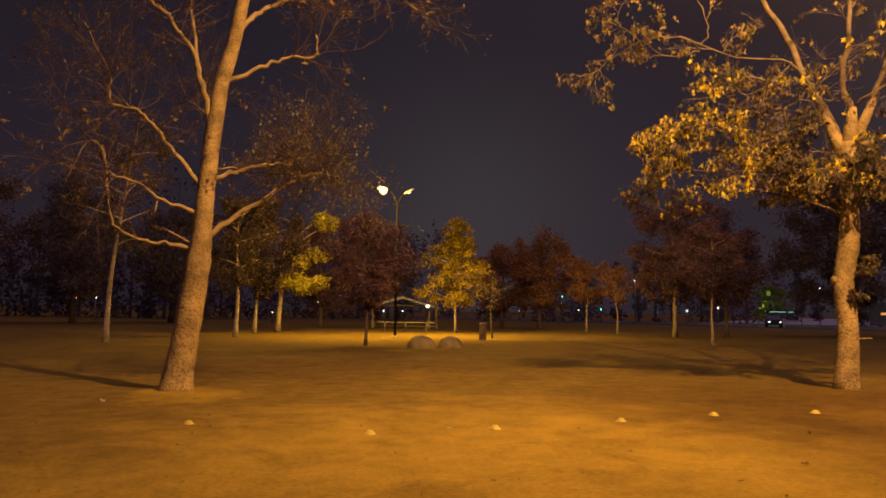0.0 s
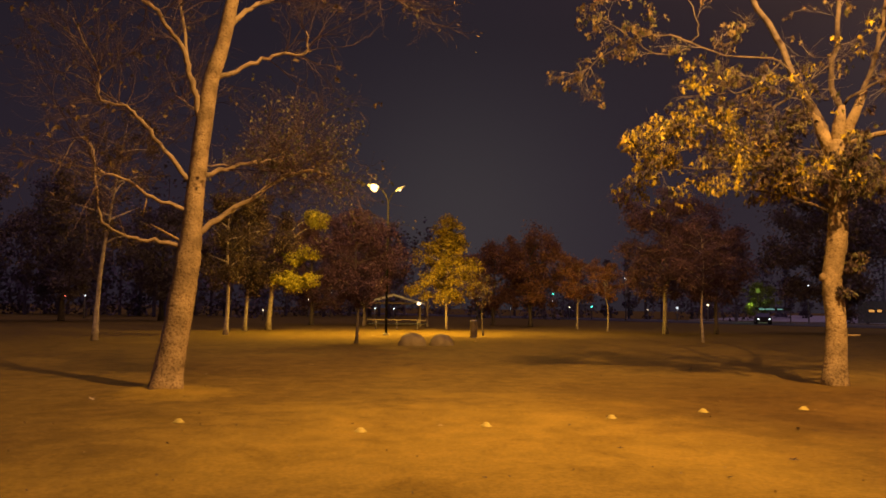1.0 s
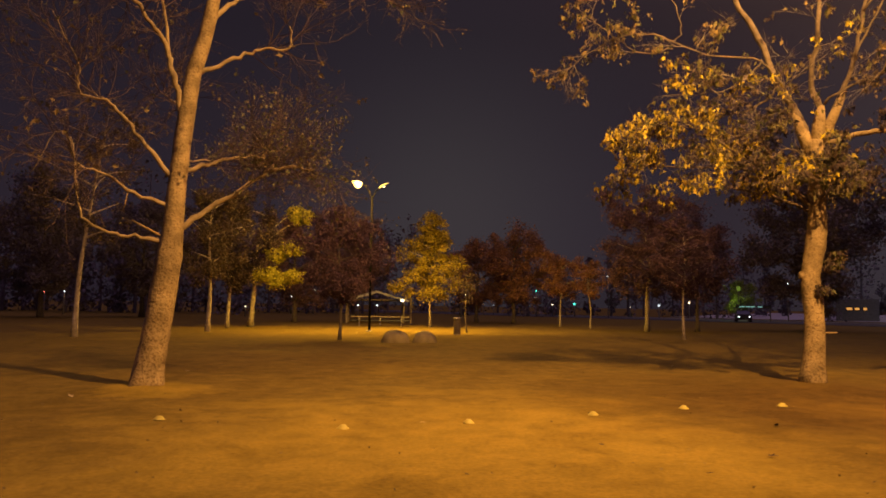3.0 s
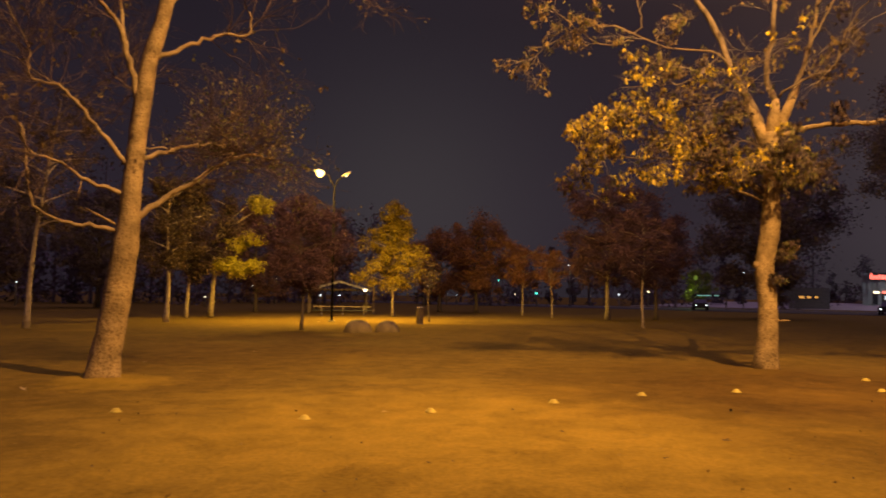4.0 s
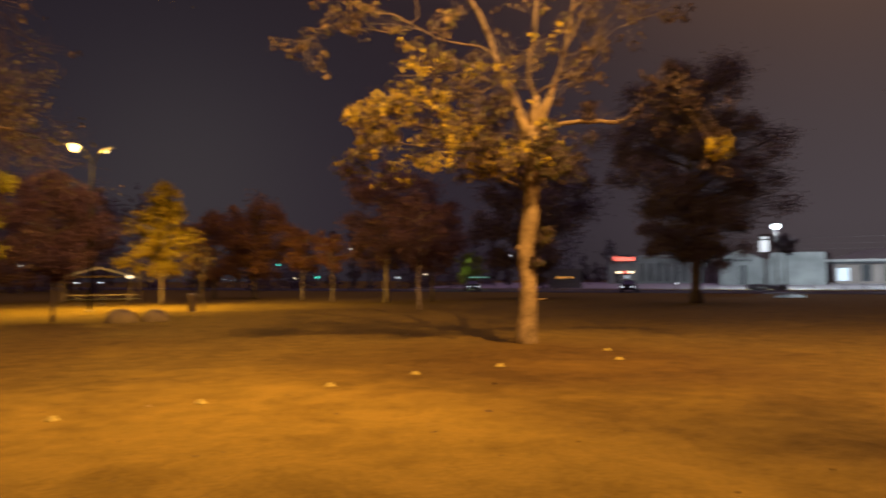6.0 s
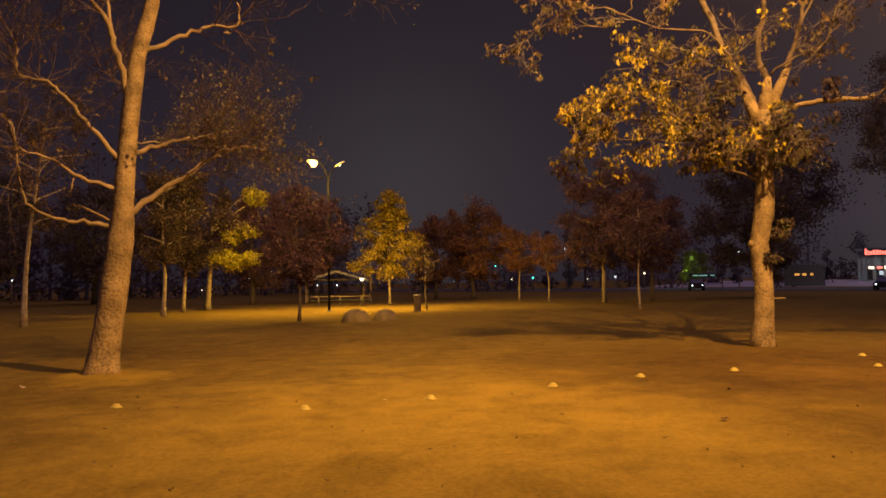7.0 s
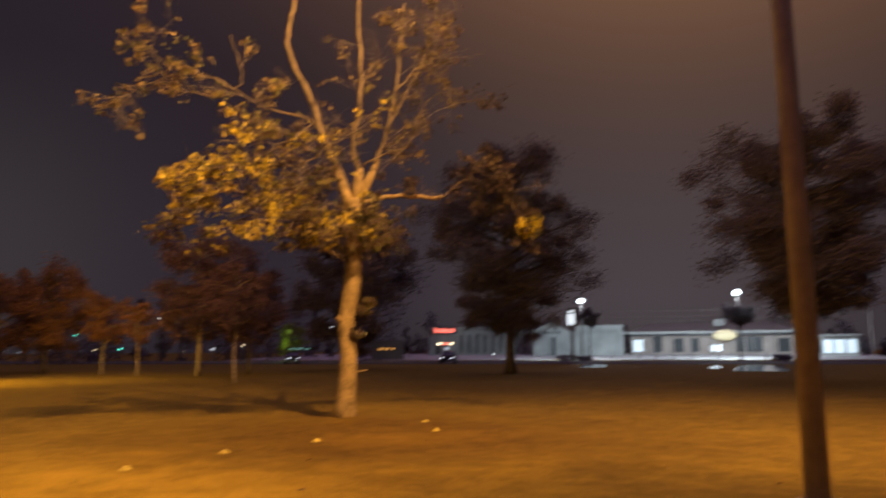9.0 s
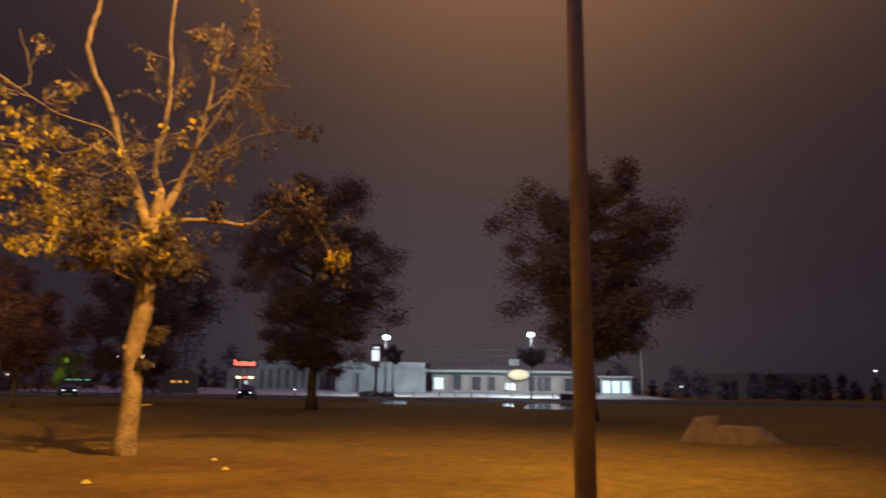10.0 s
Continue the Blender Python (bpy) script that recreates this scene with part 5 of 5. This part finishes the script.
for az in (-4.62, -3.12):
    far_lamp(az, -0.12, 100, COOL_GLASS, 0.30, "distant low lamp with a white head")


# fallen leaves: a few dark curled ones, and the thin litter of the rest
def fallen_leaf(x, y, size, mat, seed, label):
    rng = random.Random(seed)
    vs = [Vector((size * a * 0.9, size * (c - 0.4), size * (0.30 * abs(a) + 0.22 * c * c + rng.uniform(0, 0.07)))) for a, c in LOBES]
    ob = link_mesh("fallen_leaf", vs, [(0, 1, 2, 3, 4, 5, 6), (0, 6, 7, 8, 9, 10, 11)], mat)
    ob.location, ob.rotation_euler = (x, y, height(x, y) + 0.012), (rng.uniform(-0.2, 0.2), rng.uniform(-0.2, 0.2), rng.uniform(0, 6.3))
    return tagged(ob, label, "leaf", "fallen leaves")


LITTER_DARK = material("dead_leaf", (0.030, 0.016, 0.010), (0.075, 0.045, 0.025), 8, 0.8, 0.0)
LITTER_PALE = material("dry_pale_leaf", (0.30, 0.22, 0.11), (0.50, 0.39, 0.20), 8, 0.7, 0.0)
for k, (x, y, size) in enumerate(((3.90, 8.05, 0.115), (4.95, 10.05, 0.11), (5.12, 9.9, 0.08), (2.88, 7.25, 0.075), (2.15, 8.55, 0.07), (-1.75, 10.0, 0.09), (-3.0, 8.6, 0.08), (0.5, 7.1, 0.06), (-0.4, 6.2, 0.06))):
    fallen_leaf(x, y, size, LITTER_DARK, k, "dark curled dead leaf on dry grass")
for k, (x, y, size) in enumerate(((0.12, 10.1, 0.09), (-5.6, 12.3, 0.12), (-3.3, 20.0, 0.14), (7.0, 19.8, 0.16), (-5.2, 17.0, 0.10), (-3.27, 40.2, 0.17), (-2.6, 41.0, 0.16), (-1.77, 40.6, 0.15), (1.03, 35.85, 0.14), (2.06, 34.4, 0.14))):
    fallen_leaf(x, y, size, LITTER_PALE, 40 + k, "pale dry fallen leaf on the lawn")
rng = random.Random(77)
vs, fs = [], []
for _ in range(420):
    d, az = 5 + 26 * rng.random() ** 1.2, rng.uniform(-38, 85)
    q = at(az, d)
    add_leaf(vs, fs, Vector((q.x, q.y, height(q.x, q.y) + 0.015)), rng.uniform(0.02, 0.045), rng, True, 0.0)
tagged(link_mesh("leaf_litter", vs, fs, LEAF_DULL), "thin scatter of small dry leaves", "leaf litter", kind="stuff")


# ---- the lit yard across the road ----
def house(az0, az1, d, tall, mat, label, name="building"):
    """A flat-roofed block whose front looks at the park. Gives the thing and its width."""
    mid = (az0 + az1) / 2
    wide = 2 * d * math.tan(radians((az1 - az0) / 2))
    foot = at(mid, d)
    foot.z = yard_z(foot) - 0.1
    h = thing(name, foot, label, "building", turn=-mid)
    part("wall", box(wide, 14, tall + 1.2, 0, 7, -1.2, 0.03), mat, h)
    return h, wide


def window_of(h, x, z, w, tall, pane, name="window"):
    f = part(name, box(w + 0.2, 0.10, tall + 0.2, x, -0.03, z - 0.1, 0.015), PAINT_DARK, h)
    part("pane", box(w, 0.05, tall, x, -0.09, z, 0.01), pane, f)
    return f


b1, w1 = house(35.2, 43.4, 152, 5.2, STUCCO, "long grey commercial building with pilasters")
part("parapet", box(w1 + 0.5, 0.5, 0.5, 0, -0.1, 5.2, 0.03), STUCCO, b1)
for k in range(13):
    x = -w1 / 2 + 1.0 + k * (w1 - 2) / 12
    part("pilaster", box(0.55, 0.35, 5.1, x, -0.16, 0.1, 0.03), STUCCO, b1)
for k in range(12):
    x = -w1 / 2 + 1.0 + (k + 0.5) * (w1 - 2) / 12
    if k > 2:
        window_of(b1, x, 0.5, 0.45, 3.4, STUCCO_DARK)
door = window_of(b1, -w1 / 2 + 3.0, 0.2, 3.0, 1.8, PAINT_DARK, "shop_front")
sign = thing("shop_sign", at(36.48, 149), "glowing red shop sign with white panels below", "sign", turn=-36.5)
part("board", box(4.7, 0.25, 1.35, 0, 0, 5.1, 0.04), PAINT_DARK, sign)
for sx in (-1.9, 1.9):
    part("leg", box(0.18, 0.18, 5.1, sx, 0.2, 0.0, 0.02), STEEL, sign)
rng = random.Random(4)
x = -2.1
for k in range(9):
    w = rng.uniform(0.26, 0.46)
    part("lettering_bar", box(w, 0.08, 1.05 if k == 0 else rng.uniform(0.6, 0.85), x + w / 2, -0.15, 5.3, 0.01), RED_GLOW, sign)
    x += w + 0.11
for x0, m in ((-1.2, WARM_GLOW), (0.1, RED_GLOW), (1.2, WARM_GLOW)):
    part("light_panel", box(0.8, 0.1, 0.4, x0, -0.1, 2.8, 0.03), m, sign)
part("light_panel", box(0.6, 0.1, 0.7, 0.3, -0.1, 1.7, 0.03), SHOP_GLOW, sign)

b2, w2 = house(43.3, 50.3, 140, 4.6, STUCCO, "white gabled building with a dark upper window")
b = bmesh.new()
gv = [b.verts.new(v) for v in ((-w2 / 2, -0.2, 4.6), (-w2 * 0.08, -0.2, 4.6), (-w2 * 0.29, -0.2, 6.4), (-w2 / 2, 14, 4.6), (-w2 * 0.08, 14, 4.6), (-w2 * 0.29, 14, 6.4))]
for f in ((0, 1, 2), (5, 4, 3), (0, 2, 5, 3), (2, 1, 4, 5), (1, 0, 3, 4)):
    b.faces.new([gv[k] for k in f])
part("gable", b, STUCCO, b2)
window_of(b2, -w2 * 0.29, 4.3, 3.2, 0.9, PAINT_DARK)
window_of(b2, -w2 * 0.27, 0.2, 1.2, 3.2, PAINT_DARK, "door")
for k in range(6):
    part("pilaster", box(0.3, 0.25, 4.5, -w2 / 2 + 0.6 + k * 1.0, -0.1, 0.1, 0.02), STUCCO, b2)
part("parapet", box(w2 * 0.5, 0.4, 1.1, w2 * 0.24, -0.12, 4.6, 0.03), STUCCO, b2)

b3, w3 = house(50.8, 62.4, 146, 4.0, STUCCO_PINK, "long low beige building with a tiled hip roof")
b = bmesh.new()
e = 1.2
rv = [b.verts.new(v) for v in ((-w3 / 2 - e, -e, 4.0), (w3 / 2 + e, -e, 4.0), (w3 / 2 + e, 14 + e, 4.0), (-w3 / 2 - e, 14 + e, 4.0), (-w3 / 2 + 4, 7, 6.2), (w3 / 2 - 4, 7, 6.2))]
for f in ((0, 1, 5, 4), (1, 2, 5), (2, 3, 4, 5), (3, 0, 4), (3, 2, 1, 0)):
    b.faces.new([rv[k] for k in f])
part("roof", b, ROOFING, b3, "dark tiled hip roof")
part("fascia", box(w3 + 2.5, 0.12, 0.42, 0, -e - 0.07, 3.9, 0.02), CONCRETE, b3, "pale fascia along the eaves")
# dark strip added to stand for the porch shade below the fascia
part("eave_shade_strip", box(w3 + 2.0, 0.3, 0.32, 0, -e + 0.2, 3.55, 0.02), PAINT_DARK, b3, "dark strip for the shade under the eaves")
part("roof_vent", box(2.0, 1.2, 1.3, 1.6, 4, 5.4, 0.05), CONCRETE, b3, "pale boxy roof vent")
for k, (fx, w, hh, pane) in enumerate(((-0.455, 2.0, 2.3, SHOP_GLOW), (-0.33, 1.4, 2.8, PAINT_DARK), (-0.20, 1.6, 2.4, PAINT_DARK), (-0.10, 1.2, 2.4, PAINT_DARK), (0.005, 0.8, 1.3, WHITE_GLOW), (0.045, 0.8, 1.3, WHITE_GLOW), (0.17, 1.2, 2.6, PAINT_DARK), (0.25, 2.6, 2.6, PAINT_DARK), (0.42, 1.8, 2.3, PAINT_DARK))):
    window_of(b3, fx * w3, 0.5, w, hh, pane, "door" if k in (4, 5) else "window")
for k in range(9):
    part("column", box(0.22, 0.22, 3.95, -w3 / 2 + 0.4 + k * (w3 - 0.8) / 8, -e + 0.2, 0.0, 0.03), STEEL, b3)
b = bmesh.new()
bmesh.ops.create_uvsphere(b, u_segments=20, v_segments=10, radius=1.0)
for v in b.verts:
    v.co = Vector((2.4 + v.co.x * 2.1, v.co.y * 0.7 - 1.7, 3.5 + v.co.z * 1.05))
part("awning", b, YELLOW_SIGN, b3, "round cream lit awning over the door", True)

b4, w4 = house(63.8, 66.1, 138, 3.3, CONCRETE, "small white shop with a lit front")
part("canopy", box(w4 + 0.6, 1.6, 0.25, 0, -0.6, 3.3, 0.04), CONCRETE, b4)
for k in range(3):
    window_of(b4, (k - 1) * w4 * 0.31, 0.5, w4 * 0.25, 2.2, SHOP_GLOW, "shop_window")

b5, _ = house(30.6, 33.2, 128, 3.4, ROOFING, "small shop with orange lit windows")
for k in range(3):
    window_of(b5, (k - 1) * 1.05, 1.75, 0.75 - 0.15 * k, 0.36, ORANGE_GLOW)
b6, w6 = house(71.0, 79.0, 175, 4.2, ROOFING, "long low dark building beyond the road")
for k in range(5):
    window_of(b6, -w6 / 2 + 2.5 + k * 4.6, 1.4, 1.6, 1.3, PAINT_DARK)
part("roof", box(w6 + 1, 15, 0.5, 0, 7, 4.2, 0.05), ROOFING, b6)

tall_sign = thing("pole_sign", at(46.43, 104), "lit white sign board on a dark post", "sign", turn=-46.4)
part("post", box(0.38, 0.38, 5.3, 0, 0.15, 0.0, 0.03), STEEL, tall_sign)
part("cabinet", box(1.7, 0.4, 2.5, 0.1, 0, 5.0, 0.05), STEEL, tall_sign)
part("light_panel", box(1.05, 0.06, 1.5, -0.15, -0.22, 5.15, 0.02), WHITE_GLOW, tall_sign)
part("lettering_bar", box(0.8, 0.05, 0.3, -0.1, -0.24, 6.85, 0.02), WHITE_GLOW, tall_sign)
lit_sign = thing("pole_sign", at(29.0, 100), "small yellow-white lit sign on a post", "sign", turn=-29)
part("post", box(0.2, 0.2, 3.3, 0, 0.1, 0, 0.02), STEEL, lit_sign)
part("cabinet", box(1.2, 0.3, 2.3, 0, 0, 3.1, 0.04), STEEL, lit_sign)
for k, m in enumerate((WHITE_GLOW, YELLOW_SIGN, WARM_GLOW)):
    part("light_panel", box(0.9, 0.06, 0.5, 0, -0.17, 3.25 + 0.72 * k, 0.02), m, lit_sign)
green_sign = thing("pole_sign", at(25.3, 106), "lit green and turquoise sign boards on two posts", "sign", turn=-25.3)
for x in (-2.1, 2.1):
    part("post", box(0.14, 0.14, 2.0, x, 0.1, 0, 0.02), STEEL, green_sign)
part("board", box(4.4, 0.16, 0.42, 0, 0, 1.78, 0.03), PAINT_DARK, green_sign)
for x, w in ((-1.35, 0.7), (-0.35, 1.1), (0.85, 0.6)):
    part("light_panel", box(w, 0.05, 0.13, x, -0.11, 1.90, 0.01), TURQUOISE_GLOW, green_sign)
part("upper_post", box(0.12, 0.12, 2.6, -1.8, 0.1, 2.0, 0.02), STEEL, green_sign)
part("light_panel", box(0.5, 0.08, 0.62, -1.8, -0.05, 4.1, 0.10), LIME_GLOW, green_sign, "glowing yellow-green panel")
first = thing("bollard", at(49.4, 121, 0.1), "short dark steel bollard at the yard's edge", "bollard", "yard bollards")
part("shaft", lathe([(0.11, 0.0), (0.11, 0.95), (0.07, 1.05)], 12), STEEL, first, smooth=True)
part("base_ring", lathe([(0.2, 0.0), (0.2, 0.05), (0.12, 0.08)], 12), STEEL, first)
for az in (51.4, 52.6, 53.9, 55.2, 57.0, 60.2):
    copy_thing(first, Matrix.Translation(at(az, 121, 0.1)))


def bush(place, wide, tall, seed):
    rng = random.Random(seed)
    b = thing("bush", place, "low dark clipped bush", "bush", "bushes")
    vs, fs = [], []
    for k in range(9):
        a = rng.uniform(0, 6.3)
        add_tube(vs, fs, [Vector((0, 0, 0)), Vector((math.cos(a) * wide * 0.2, math.sin(a) * wide * 0.2, tall * 0.5)), Vector((math.cos(a) * wide * 0.38, math.sin(a) * wide * 0.38, tall * 0.8))], [0.04, 0.03, 0.015], 5)
    tagged(link_mesh("stem_cluster", vs, fs, BARK_DARK, b), kind="stuff")
    vs, fs = [], []
    for _ in range(700):
        d = Vector((rng.gauss(0, 1), rng.gauss(0, 1), rng.gauss(0, 1))).normalized() * rng.uniform(0.6, 1.05)
        add_leaf(vs, fs, Vector((d.x * wide / 2, d.y * wide / 2, tall * 0.5 + d.z * tall * 0.45)), 0.22, rng, False, 0.0)
    tagged(link_mesh("crown", vs, fs, LEAF_DARK, b), kind="stuff")


bush(at(46.0, 108), 3.6, 1.0, 1)
bush(at(47.3, 108), 2.2, 0.8, 2)
bush(at(61.3, 102), 2.4, 1.0, 3)


def parked_car(az, d, turn, label, lamps):
    """A car seen from far: body, cabin, glass, four wheels and its lamps."""
    car = thing("parked_car", at(az, d, 0.03), label, "car", "cars by the road", turn=turn - az)
    b = box(1.8, 4.4, 0.62, 0, 0, 0.32, 0.14)
    part("body", b, CAR_PAINT, car, smooth=False)
    b = box(1.6, 2.3, 0.56, 0, 0.25, 0.90, 0.05)
    for v in b.verts:
        if v.co.z > 1.2:
            v.co.x *= 0.82
            v.co.y = 0.25 + (v.co.y - 0.25) * 0.68
    part("cabin", b, CAR_PAINT, car)
    b = box(1.3, 0.05, 0.36, 0, 0, 0, 0.01)
    glass = part("windscreen", b, PAINT_DARK, car)
    glass.location, glass.rotation_euler = (0, -0.82, 0.98), (radians(-38), 0, 0)
    for x in (-0.82, 0.82):
        for y in (-1.35, 1.35):
            wheel = part("wheel", lathe([(0.30, -0.1), (0.32, -0.06), (0.32, 0.06), (0.30, 0.1)], 18), RUBBER, car)
            wheel.matrix_basis = Matrix.Translation((x, y, 0.32)) @ Matrix.Rotation(radians(90), 4, "Y")
            part("rim", lathe([(0.19, -0.105), (0.19, 0.105)], 12), GALV, wheel)
    for x in (-0.62, 0.62):
        b = bmesh.new()
        bmesh.ops.create_uvsphere(b, u_segments=12, v_segments=8, radius=0.09, matrix=Matrix.Translation((x, -2.19, 0.66)) @ Matrix.Diagonal((1.2, 0.5, 0.8, 1)))
        part("headlight", b, COOL_GLASS if lamps else PAINT_DARK, car, "glowing white headlight" if lamps else "", True)


parked_car(24.6, 100, 4, "dark car with its headlights on", True)
parked_car(36.75, 90.5, -6, "dark car with bright headlights on the road", True)
far_lamp(40.25, -0.3, 118, COOL_GLASS, 0.36, "low white lamp in the yard")
